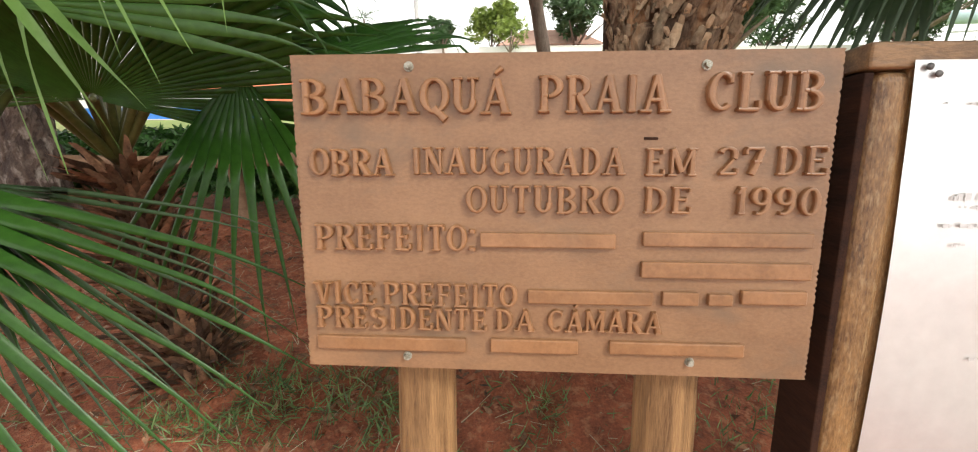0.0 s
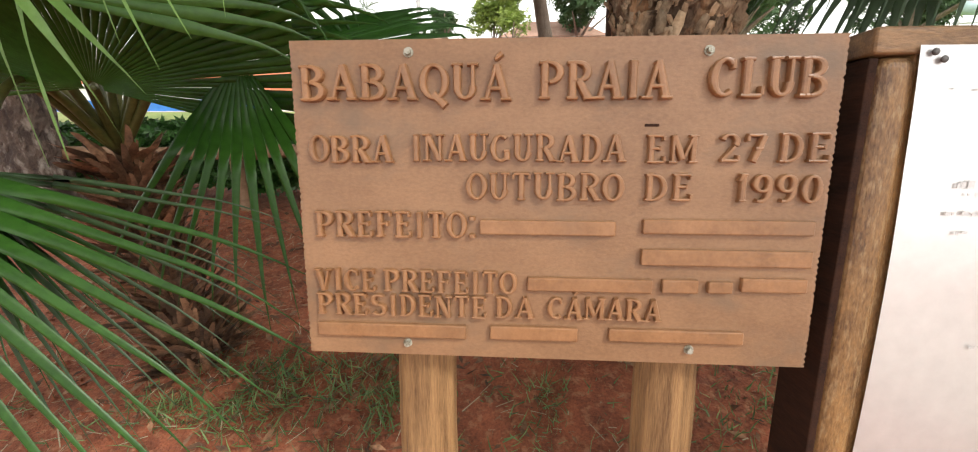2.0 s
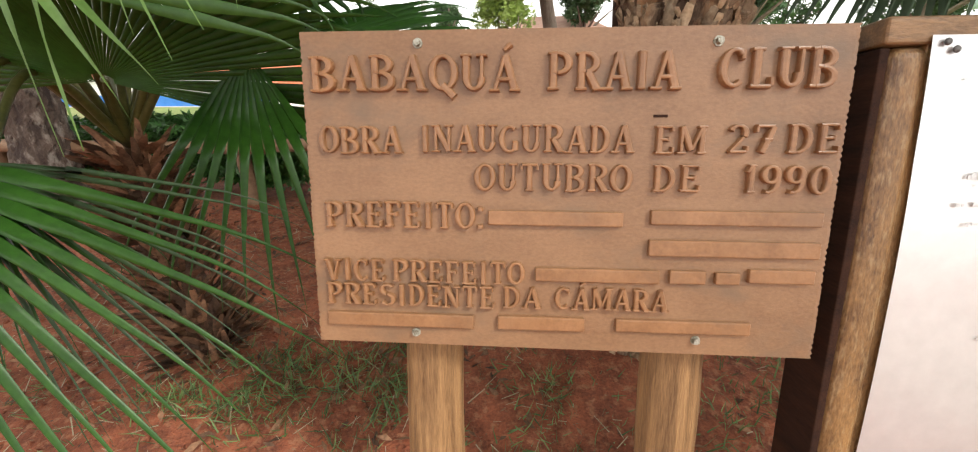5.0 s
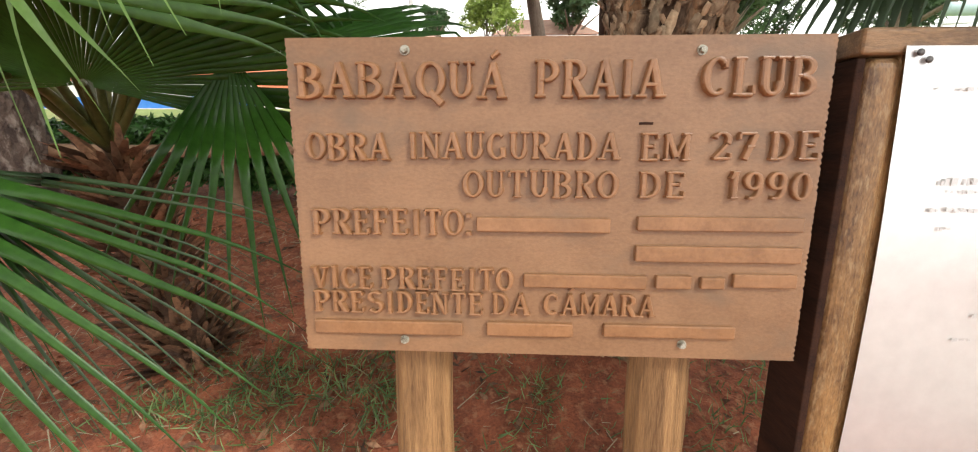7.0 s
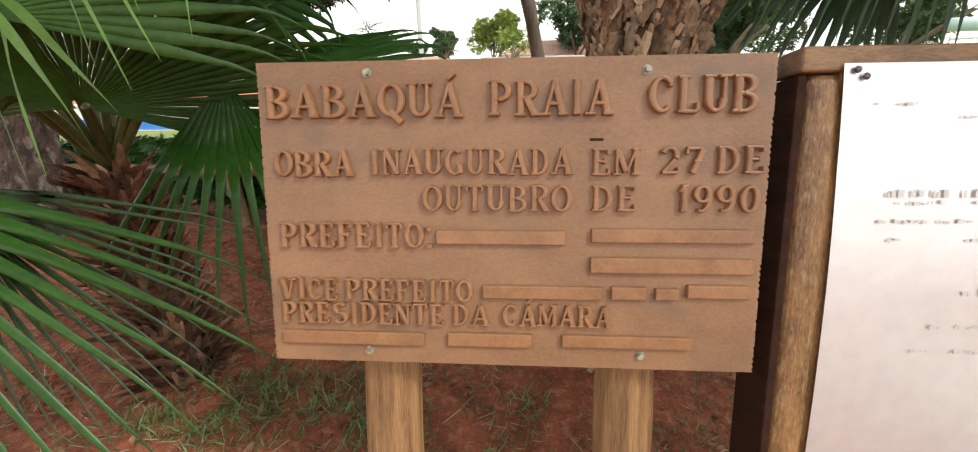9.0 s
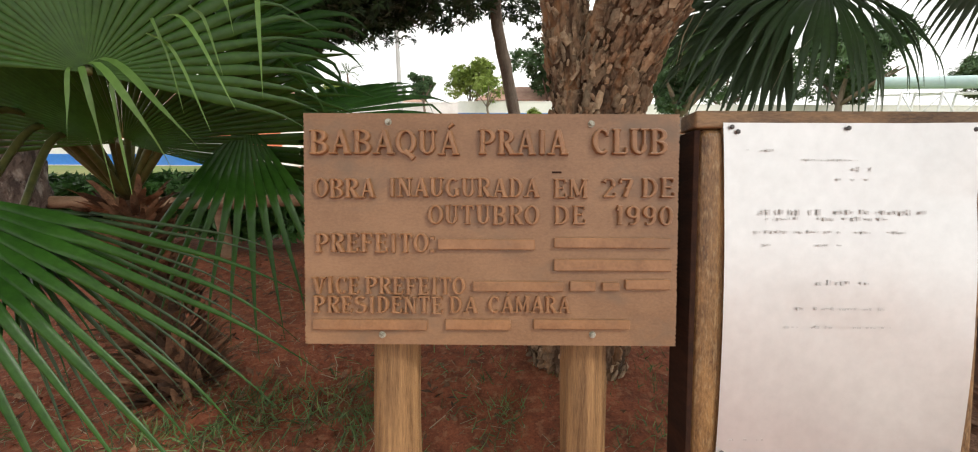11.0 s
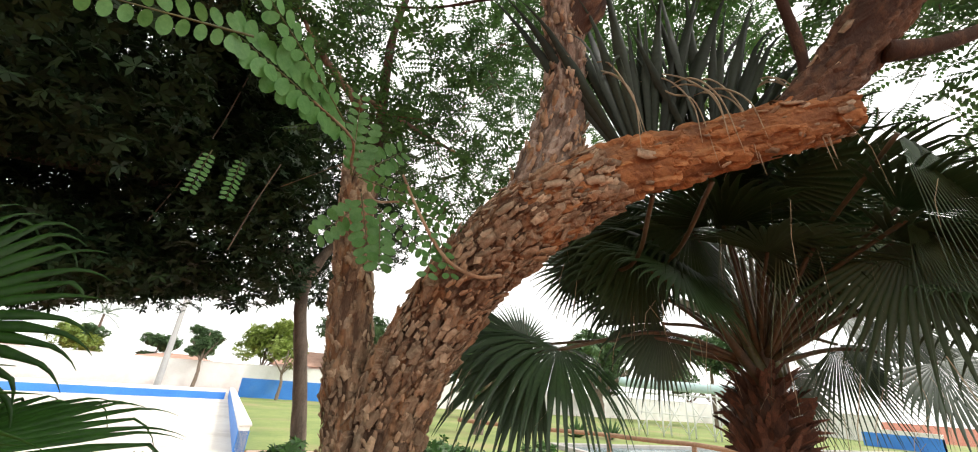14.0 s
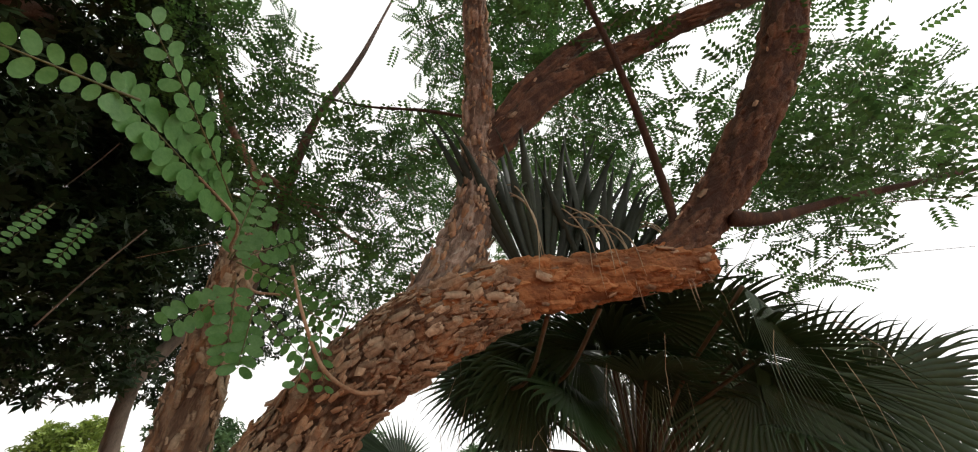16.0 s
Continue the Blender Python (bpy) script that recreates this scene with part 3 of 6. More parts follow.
def carved_sign():
    th = thing("carved_sign", "brown carved wooden sign with raised letters on two log posts", "sign", m=SIGN)
    H = 0.618
    # board with rough-sawn short edges
    bm = bmesh.new()
    rng = random.Random(5)
    rows = 110
    prof = []
    for k in range(rows + 1):
        y = H * k / rows
        prof.append((-0.5 + (rng.uniform(0.0005, 0.0034) if k % 2 else 0.0), 0.5 - (rng.uniform(0.0005, 0.0034) if k % 2 else 0.0), y))
    front = [[bm.verts.new((a, y, 0)), bm.verts.new((a + 0.006, y, 0.0012)), bm.verts.new((b - 0.006, y, 0.0012)), bm.verts.new((b, y, 0)),
              bm.verts.new((b - 0.003, y, -0.028)), bm.verts.new((a + 0.003, y, -0.028))] for a, b, y in prof]
    for r0, r1 in zip(front, front[1:]):
        for k in range(6):
            bm.faces.new((r0[k], r0[(k + 1) % 6], r1[(k + 1) % 6], r1[k]))
    bm.faces.new(front[0][::-1])
    bm.faces.new(front[-1])
    bmesh.ops.recalc_face_normals(bm, faces=bm.faces)
    part("board", bm, M["sign"], th)
    for k, (text, a, b, lo, hi) in enumerate(WORDS):
        part("lettering", word(text, a, b, lo, hi, 0.0135 if k < 3 else 0.0115), M["letters"], th, "raised carved capital letters")
    for a, b, lo, hi in BARS:
        h = hi - lo
        part("lettering_bar", box((b - a, h * 0.62, 0.0115), ((a + b) / 2, lo + h * 0.45, 0.00575), 0.003, 3), M["letters"], th, "raised plain bar")
    for x, y in ((-0.273, 0.595), (0.265, 0.592), (-0.290, 0.026), (0.275, 0.030)):
        bm = bmesh.new()
        bmesh.ops.create_cone(bm, cap_ends=True, segments=6, radius1=0.007, radius2=0.006, depth=0.008)
        for v in bm.verts:
            v.co += Vector((x, y, 0.007))
        bmesh.ops.create_cone(bm, cap_ends=True, segments=16, radius1=0.0095, radius2=0.009, depth=0.002, matrix=Matrix.Translation((x, y, 0.0025)))
        part("bolt", bm, M["bolt"], th, "tarnished bolt head")
    # an old knot hole and a filled accent mark
    part("knot", box((0.026, 0.005, 0.003), (0.175, 0.464, 0.001), 0.001), M["frame_dark"], th, "dark narrow knot in the wood")
    inv = SIGN.inverted()
    for x, r, s in ((-0.278, 0.068, 1), (0.270, 0.066, 2)):
        pts = [inv @ Vector((x + 0.004 * s, -0.03 + 0.25 * (z - 0.8) + 0.0, z)) for z in (-0.15, 0.25, 0.70, 1.0, 1.36)]
        part("post", tube("post", [tuple(p) for p in pts], (r * 1.05, r * 1.02, r, r * 0.98, r * 0.96), 6, 22, 0.004, 7, s), M["pole"], th, "peeled round log post")
    return th


carved_sign()


# ---- the notice board with the white sheet ----
def notice_board():
    tilt = radians(13)
    m = Matrix(((1, 0, 0, 0.93), (0, math.sin(tilt), -math.cos(tilt), -0.235), (0, math.cos(tilt), math.sin(tilt), 0.392), (0, 0, 0, 1)))
    th = thing("notice_board", "thick varnished wooden notice board with a pinned white sheet", "notice board", m=m)
    H, W, D = 1.045, 0.775, 0.085
    x0, x1 = -W / 2, W / 2
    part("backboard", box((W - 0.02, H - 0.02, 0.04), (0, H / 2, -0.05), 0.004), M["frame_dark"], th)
    # plank added and coloured dark as the deep shadow beside the rail
    part("side_plank", box((0.016, H - 0.05, D + 0.03), (x0 + 0.006, (H - 0.05) / 2, -D / 2 - 0.022), 0.003), M["frame_dark"], th, "side plank coloured dark as the shadowed gap")
    part("side_rail", box((0.071, H - 0.046, D), (x0 + 0.0495, (H - 0.046) / 2, -D / 2), 0.030, 6), M["frame"], th, "worn rounded frame rail")
    part("side_rail", box((0.05, H - 0.046, D), (x1 - 0.025, (H - 0.046) / 2, -D / 2), 0.012, 3), M["frame"], th, "worn rounded frame rail")
    part("top_rail", box((W + 0.006, 0.046, D + 0.004), (0, H - 0.023, -D / 2), 0.008, 3), M["frame_top"], th, "dark stained top rail")
    part("bottom_rail", box((W - 0.13, 0.06, D - 0.004), (0.0175, 0.03, -D / 2 - 0.003), 0.008, 3), M["frame"], th)
    part("middle_panel", box((W - 0.12, H - 0.09, 0.02), (0.01, H / 2, -0.014), 0.002), M["frame"], th)
    # the sheet, a little buckled and wider at the foot
    V, F = [], []
    nx, ny = 36, 48
    for j in range(ny + 1):
        v = j / ny
        for i in range(nx + 1):
            u = i / nx
            a, b = -0.321 + 0.008 * (1 - v) + 0.05 * v * (1 - v), 0.345 + 0.012 * math.sin(3.0 * v) * 0.4
            x = a + (b - a) * u
            y = 0.105 + (H - 0.033 - 0.105) * v + 0.006 * (1 - v) * (u - 0.5)
            z = 0.005 + 0.004 * abs(noise.noise(Vector((u * 2.2, v * 2.6, 1.0)))) + 0.045 * max(0, u - 0.72) ** 1.0 * (0.3 + abs(math.sin(4.0 * v)))
            V.append((x, y, z))
    for j in range(ny):
        for i in range(nx):
            a = j * (nx + 1) + i
            F.append((a, a + 1, a + nx + 2, a + nx + 1))
    sh = part("sheet", smooth(fast_mesh("sheet", V, F)), M["sheet"], th, "white printed sheet, almost faded blank")
    for x, y in ((-0.300, 1.000), (-0.284, 0.988), (0.003, 0.998), (0.325, 0.995), (-0.300, 0.125), (0.000, 0.12), (0.315, 0.13)):
        bm = bmesh.new()
        bmesh.ops.create_uvsphere(bm, u_segments=10, v_segments=6, radius=0.0065)
        for v in bm.verts:
            v.co = Vector((v.co.x + x, v.co.y + y, v.co.z * 0.5 + 0.012 + (0.006 if x > 0.2 else 0)))
        part("tack", bm, M["tack"], th, "small dark tack")
    # what is left of the print
    rng = random.Random(9)
    bm = bmesh.new()
    for y, a, b, h in ((0.94, -0.26, -0.19, 0.007), (0.76, -0.20, 0.12, 0.010), (0.725, -0.23, 0.17, 0.008), (0.69, -0.24, -0.17, 0.012), (0.69, -0.07, 0.02, 0.008),
                       (0.915, -0.11, 0.05, 0.006), (0.89, 0.02, 0.09, 0.016), (0.865, -0.02, 0.07, 0.008), (0.777, -0.22, 0.21, 0.016), (0.59, -0.10, 0.10, 0.016), (0.52, -0.11, 0.12, 0.009), (0.47, -0.14, -0.02, 0.009), (0.47, 0.04, 0.14, 0.006), (0.16, -0.28, -0.18, 0.005)):
        x = a
        while x < b:
            w = rng.uniform(0.003, 0.011)
            if rng.random() < 0.6:
                tall = h * rng.uniform(0.35, 1.0)
                y1 = y + rng.uniform(-0.15, 0.15) * h
                z1 = 0.0098 + (0.045 * max(0, x - 0.16) * 0.8 if x > 0.16 else 0)
                bmesh.ops.create_cube(bm, size=1.0, matrix=Matrix.Translation((x + w / 2, y1, z1)) @ Matrix.Diagonal((w, tall, 0.0006, 1)))
            x += w + rng.uniform(0.002, 0.007)
    tagged(part("print", bm, M["print"], sh, "faded grey bars of print"), kind="stuff")
    inv = m.inverted()
    for x in (0.60, 1.27):
        pts = [tuple(inv @ Vector((x, -0.02 + 0.23 * (z - 0.9), z))) for z in (-0.15, 0.3, 0.8, 1.33)]
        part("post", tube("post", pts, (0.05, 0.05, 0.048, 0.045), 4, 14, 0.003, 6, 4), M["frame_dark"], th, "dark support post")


notice_board()


# ---- trees ----
SLIM = ((-0.30, -1.0), (0.36, -0.85), (-0.48, 0.1), (0.46, 0.0), (-0.26, 1.05), (0.38, 0.85))
BROAD = ((-0.50, -0.8), (0.30, -1.0), (-0.42, 0.15), (0.52, -0.05), (-0.28, 0.75), (0.36, 0.95))


def bark_flakes(paths, count, seed, size=0.05, shape=SLIM):
    """Thin curling plates of bark that stand off the limbs."""
    rng = np.random.default_rng(seed)
    P, A, S = [], [], []
    weights = np.array([w for *_, w in paths], float)
    weights /= weights.sum()
    for which in rng.choice(len(paths), count, p=weights):
        path, rad, _ = paths[which]
        us, vs, ds = rings(path)
        k = rng.integers(0, len(path) - 1)
        f = rng.random()
        a = rng.uniform(0, 2 * math.pi)
        w = us[k] * math.cos(a) + vs[k] * math.sin(a)
        c = path[k] * (1 - f) + path[k + 1] * f + w * (rad[k] + 0.001)
        z = w + rng.normal(size=3) * 0.09
        y = ds[k] + rng.normal(size=3) * 0.24
        P.append(c)
        A.append(frame_axes(y, z))
        S.append(size * rng.uniform(0.3, 1.0) ** 1.0 * (1.9 if rng.random() < 0.25 else 1.0))
    lift = (0.05, 0.11, 0.10, 0.14, 0.24, 0.30) if shape is SLIM else (0.06, 0.14, 0.16, 0.10, 0.34, 0.24)
    tv = [(x, y, z) for (x, y), z in zip(shape, lift)] + [(x * 0.9, y * 0.9, z - 0.12) for (x, y), z in zip(shape, lift)]
    tf = [(0, 1, 3, 2), (2, 3, 5, 4), (7, 6, 8, 9), (9, 8, 10, 11), (0, 2, 8, 6), (2, 4, 10, 8), (3, 1, 7, 9), (5, 3, 9, 11), (4, 5, 11, 10)]
    V, F = scatter(tv, tf, np.array(P), np.array(A), np.array(S))
    return fast_mesh("bark_flakes", V, F)


def bark_tube(name, pts, radii, steps, sides, depth, cell, seed=0, long=2.8):
    """A limb whose skin is broken into uneven raised plates with deep joints."""
    path, rad = smooth_path(pts, radii, steps)
    us, vs, ds = rings(path)
    run = np.concatenate([[0], np.cumsum(np.linalg.norm(np.diff(path, axis=0), axis=1))])
    V, plate = [], []
    for k in range(len(path)):
        for j in range(sides):
            a = 2 * math.pi * j / sides
            w = us[k] * math.cos(a) + vs[k] * math.sin(a)
            q = Vector((rad[k] * math.cos(a) / cell, rad[k] * math.sin(a) / cell, run[k] / (cell * long) + seed))
            q += 0.35 * noise.noise_vector(q * 1.7)
            dist, cells = noise.voronoi(q)
            c = cells[0]
            chance = noise.cell(c * 7.31 + Vector((0.5, 0.5, 0.5)))
            lean = (q.z - c.z) * (0.5 + chance)
            joint = min(1.0, max(0.0, (dist[1] - dist[0]) * 4.5))
            high = joint ** 0.6 * (0.45 + 0.75 * chance + 0.45 * lean) - 0.55
            swell = noise.noise(Vector(path[k] * 4 + w * 0.6) + Vector((seed, 0, 0)))
            fine = noise.noise(Vector((path[k] + w * rad[k]) * 46))
            V.append(path[k] + w * (rad[k] * (1 + 0.07 * swell) + depth * high + depth * 0.20 * fine))
            plate.append(min(1.0, max(0.0, 0.5 + 0.6 * (chance - 0.5) + 0.15 * fine)))
    F = []
    for k in range(len(path) - 1):
        for j in range(sides):
            a, b = k * sides + j, k * sides + (j + 1) % sides
            F.append((a, b, b + sides, a + sides))
    n = len(V)
    V += [path[0], path[-1] + ds[-1] * 0.01]
    plate += [0.3, 0.3]
    last = (len(path) - 1) * sides
    bm = bmesh.new()
    vv = [bm.verts.new(v) for v in V]
    for f in F:
        bm.faces.new([vv[x] for x in f])
    for j in range(sides):
        bm.faces.new((vv[last + j], vv[last + (j + 1) % sides], vv[n + 1]))
        bm.faces.new((vv[(j + 1) % sides], vv[j], vv[n]))
    bmesh.ops.recalc_face_normals(bm, faces=bm.faces)
    me = to_mesh(name, bm)
    layer = me.attributes.new("plate", "FLOAT", "POINT")
    layer.data.foreach_set("value", plate)
    return me


def clump_points(rng, centres, n):
    """Points round the centres, thick towards their shells. centres: x, y, z, rx, ry, rz."""
    c = np.array(centres, float)
    vol = c[:, 3] * c[:, 4] * c[:, 5]
    pick = rng.choice(len(c), n, p=vol / vol.sum())
    d = rng.normal(size=(n, 3))
    d /= np.linalg.norm(d, axis=1)[:, None]
    return c[pick, :3] + d * c[pick, 3:] * rng.uniform(0.35, 1.0, (n, 1)) ** 0.6


MAIN = [(0.50, 0.98, -0.1), (0.50, 0.96, 0.6), (0.52, 0.98, 1.2), (0.58, 0.95, 1.6), (0.68, 0.82, 1.93), (0.80, 0.62, 2.22), (0.98, 0.42, 2.46), (1.28, 0.22, 2.68),
        (1.58, 0.04, 2.80), (1.88, -0.20, 2.90), (2.16, -0.38, 2.99)]
MAIN_R = (0.30, 0.23, 0.205, 0.188, 0.176, 0.180, 0.182, 0.158, 0.135, 0.12, 0.11)
LEFT = [(0.46, 1.00, 1.30), (0.38, 1.04, 1.70), (0.29, 1.08, 2.30), (0.24, 1.11, 2.70), (0.21, 1.13, 2.92)]
LEFT_R = (0.12, 0.115, 0.095, 0.086, 0.078)
UP_A = [(1.02, 0.42, 2.55), (1.09, 0.30, 3.10), (1.00, 0.22, 3.66), (0.86, 0.13, 4.25), (0.64, 0.0, 5.0), (0.5, -0.1, 5.8)]
UP_A_R = (0.165, 0.112, 0.088, 0.082, 0.065, 0.035)
UP_B = [(1.05, 0.24, 3.45), (1.35, -0.12, 4.09), (1.69, -0.42, 4.48), (2.13, -0.95, 4.88), (2.8, -1.6, 5.4)]
UP_B_R = (0.09, 0.085, 0.08, 0.07, 0.035)
LIMB_C = [(1.95, -0.26, 2.97), (2.14, -0.46, 3.25), (2.20, -0.76, 3.63), (2.20, -1.07, 4.08), (2.16, -1.28, 4.5), (2.2, -1.6, 5.3)]
LIMB_C_R = (0.10, 0.125, 0.13, 0.125, 0.115, 0.06)
TWIG_D = [(2.02, -0.32, 3.0), (1.95, -0.36, 3.4), (1.56, -0.44, 4.08), (1.27, -0.46, 4.57), (0.9, -0.5, 5.3)]
TWIG_T = [(2.18, -0.56, 3.21), (2.36, -0.69, 3.23), (2.75, -0.99, 3.42), (3.38, -1.58, 3.68), (4.0, -2.0, 4.0)]


def main_tree():
    th = thing("tree", "leaning tree with flaky red-brown bark and feathery leaves", "tree")
    paths = []

    def limb(name, pts, rad, sides, rough, mat, steps=10, label="", w=1.0, depth=0.0, cell=0.05):
        if depth:
            part(name, bark_tube(name, pts, rad, steps, sides, depth, cell, len(paths) * 3.7), mat, th, label)
        else:
            part(name, tube(name, pts, rad, steps, sides, rough, 9, 2), mat, th, label)
        if w:
            p, r = smooth_path(pts, rad, steps)
            paths.append((p, r, w))

    limb("trunk", MAIN[:8], MAIN_R[:8], 170, 0, M["bark"], 56, "thick leaning trunk with peeling bark", 5.5, 0.034, 0.036)
    limb("bough", MAIN[6:], (0.174, 0.154, 0.135, 0.12, 0.11), 120, 0, M["bounce_bark"], 44, "heavy horizontal bough, reddish bark tinted orange for ground bounce", 0.22, 0.022, 0.040)
    limb("limb", LEFT, LEFT_R, 90, 0, M["bark"], 32, "upright side stem", 2.0, 0.020, 0.034)
    limb("limb", UP_A, UP_A_R, 80, 0, M["pale_bark"], 28, "", 1.6, 0.022, 0.034)
    limb("limb", UP_B, UP_B_R, 48, 0, M["backlit_bark"], 18, "", 0.05, 0.018, 0.042)
    limb("limb", [(1.06, 0.25, 3.5), (1.22, 0.02, 4.05), (1.48, -0.2, 4.6), (1.95, -0.5, 5.3)], (0.09, 0.075, 0.06, 0.03), 48, 0, M["backlit_bark"], 18, "", 0.05, 0.016, 0.042)
    limb("limb", LIMB_C, LIMB_C_R, 80, 0, M["backlit_bark"], 26, "", 0.08, 0.020, 0.038)
    limb("branch", [(0.46, 1.62, 1.4), (0.40, 1.70, 2.6), (0.34, 1.75, 3.6), (0.30, 1.80, 4.6), (0.42, 1.9, 5.8), (0.50, 2.0, 7.6)], (0.06, 0.05, 0.042, 0.034, 0.028, 0.012), 14, 0.006, M["backlit_bark"], 8, "slim stem behind the trunk", 0)
    limb("branch", TWIG_D, (0.028, 0.025, 0.022, 0.019, 0.01), 10, 0.004, M["backlit_bark"], 6, "", 0)
    limb("branch", TWIG_T, (0.05, 0.036, 0.022, 0.014, 0.007), 10, 0.004, M["backlit_bark"], 6, "", 0)
    limb("branch", [(1.2, 0.25, 3.9), (0.9, 0.8, 4.3), (0.5, 1.3, 4.5), (0.0, 1.9, 4.9)], (0.014, 0.013, 0.010, 0.006), 10, 0.004, M["backlit_bark"], 6, "", 0)
    limb("branch", [(0.15, 1.2, 3.4), (0.6, 1.8, 3.7), (1.2, 2.3, 3.9), (1.8, 2.9, 4.2)], (0.022, 0.02, 0.014, 0.006), 10, 0.004, M["bark"], 6, "", 0)
    limb("branch", [(0.16, 1.18, 3.3), (-0.2, 1.5, 3.9), (-0.5, 1.9, 4.6)], (0.03, 0.022, 0.01), 10, 0.004, M["bark"], 6, "", 0)
    me = bark_flakes(paths, 4600, 3, 0.025)
    tagged(part("bark_plate", bark_flakes(paths, 700, 4, 0.026, BROAD), M["flake"], th, "broad loose plates of bark"), kind="stuff")
    tagged(part("bark", me, M["flake"], th, "loose curling flakes of bark"), kind="stuff")
    # crown: feathered leaves on sprays
    rng = np.random.default_rng(11)
    cl = [(3.0, -1.2, 3.6, 0.6, 0.5, 0.4), (3.6, -1.2, 4.4, 0.9, 0.8, 0.6), (2.9, -0.3, 3.75, 0.6, 0.5, 0.35), (0.2, 1.3, 3.35, 0.35, 0.3, 0.35), (0.0, 1.4, 4.0, 0.45, 0.4, 0.5),
          (0.9, 1.6, 3.3, 0.7, 0.5, 0.45), (0.3, 1.9, 4.3, 1.0, 0.8, 0.6), (1.2, 2.5, 3.9, 1.0, 0.8, 0.7), (1.6, 1.6, 4.7, 0.9, 0.9, 0.6), (-0.5, 2.0, 4.9, 0.7, 0.7, 0.7),
          (2.9, -0.9, 4.3, 0.9, 0.7, 0.6), (2.7, 0.2, 4.4, 0.8, 0.7, 0.6)]
    cl += [(1.5, -0.3, 5.2, 0.9, 0.8, 0.5), (1.7, -0.3, 4.5, 0.5, 0.4, 0.4), (1.5, 0.2, 5.0, 0.7, 0.6, 0.4), (2.17, -0.1, 4.55, 0.45, 0.4, 0.35), (1.55, 0.25, 4.2, 0.4, 0.35, 0.3),
          (2.2, -1.7, 5.6, 1.2, 1.0, 0.6), (0.2, -0.3, 5.9, 1.2, 1.0, 0.6), (2.6, 1.3, 5.5, 1.2, 1.1, 0.6), (1.0, -1.8, 6.2, 1.6, 1.2, 0.4),
          (4.2, -1.0, 5.0, 1.0, 1.0, 0.8)]
    cl += [(3.68, -0.37, 3.62, 0.35, 0.3, 0.2), (0.73, 1.15, 3.88, 0.42, 0.35, 0.3), (0.43, 1.45, 3.46, 0.4, 0.4, 0.3), (3.4, -0.45, 3.45, 0.4, 0.35, 0.22), (3.9, -0.75, 3.7, 0.45, 0.4, 0.25)]
    # high clumps, partly out of view, added overhead to darken what stands below
    for k in range(10):
        x = rng.uniform(1.4, 5.0) if k % 3 else rng.uniform(-2.5, -1.2)
        cl.append((x, rng.uniform(0.5, 4.5), rng.uniform(5.6, 6.6), 1.1, 1.1, 0.5))
    n = 8300
    pts = clump_points(rng, cl, n)
    tv, tf = pinnate(7, 1.0, 0.26, 0.55)
    V, F = scatter(tv, tf, pts, turned(rng, n, (0, 0, 1), 0.8), rng.uniform(0.13, 0.26, n))
    tagged(part("crown", fast_mesh("crown", V, F), M["leaflet"], th, "open crown of small feathery leaves"), kind="stuff")
    # twigs that carry the sprays
    V, F = [], []
    for k in range(260):
        p = pts[rng.integers(n)]
        d = rng.normal(size=3) * (0.3, 0.3, 0.2) + (0, 0, -0.1)
        q = p + d
        s = np.cross(d, (0.3, 0.5, 0.8))
        s *= 0.004 / np.linalg.norm(s)
        b = len(V)
        V += [p - s, p + s, q + s * 0.5, q - s * 0.5]
        F.append((b, b + 1, b + 2, b + 3))
    tagged(part("twig_spray", fast_mesh("twig_spray", V, F), M["bark"], th), kind="stuff")
    # young sprays of large leaflets low on the side stem, each leaf a part
    sprays = [((-0.169, -0.115, 2.51), (-0.248, -0.081, -0.092), (0.33, -0.87, -0.6), 0.30, 9, 0.048), ((0.136, 0.234, 2.507), (-0.305, -0.349, 0.0), (0.80, -0.42, 0.05), 0.47, 17, 0.080),
              ((0.087, 0.176, 2.546), (-0.285, -0.374, 0.13), (0.85, -0.35, -0.1), 0.50, 13, 0.06), ((0.18, 0.62, 2.56), (0.04, -0.05, 0.45), (0.0, -0.9, -0.45), 0.26, 7, 0.074),
              ((0.22, 0.6, 2.54), (0.55, 0.1, -0.02), (0.1, -0.6, -0.75), 0.42, 12, 0.055), ((0.2, 0.66, 2.58), (0.3, 0.1, 0.35), (0.0, -0.9, -0.45), 0.3, 8, 0.074),
              ((0.17, 0.6, 2.56), (-0.05, -0.1, 0.6), (0.1, -0.9, -0.45), 0.36, 9, 0.05), ((0.24, 0.7, 2.5), (0.1, -0.02, -0.35), (0.2, -0.9, -0.4), 0.3, 8, 0.074)]
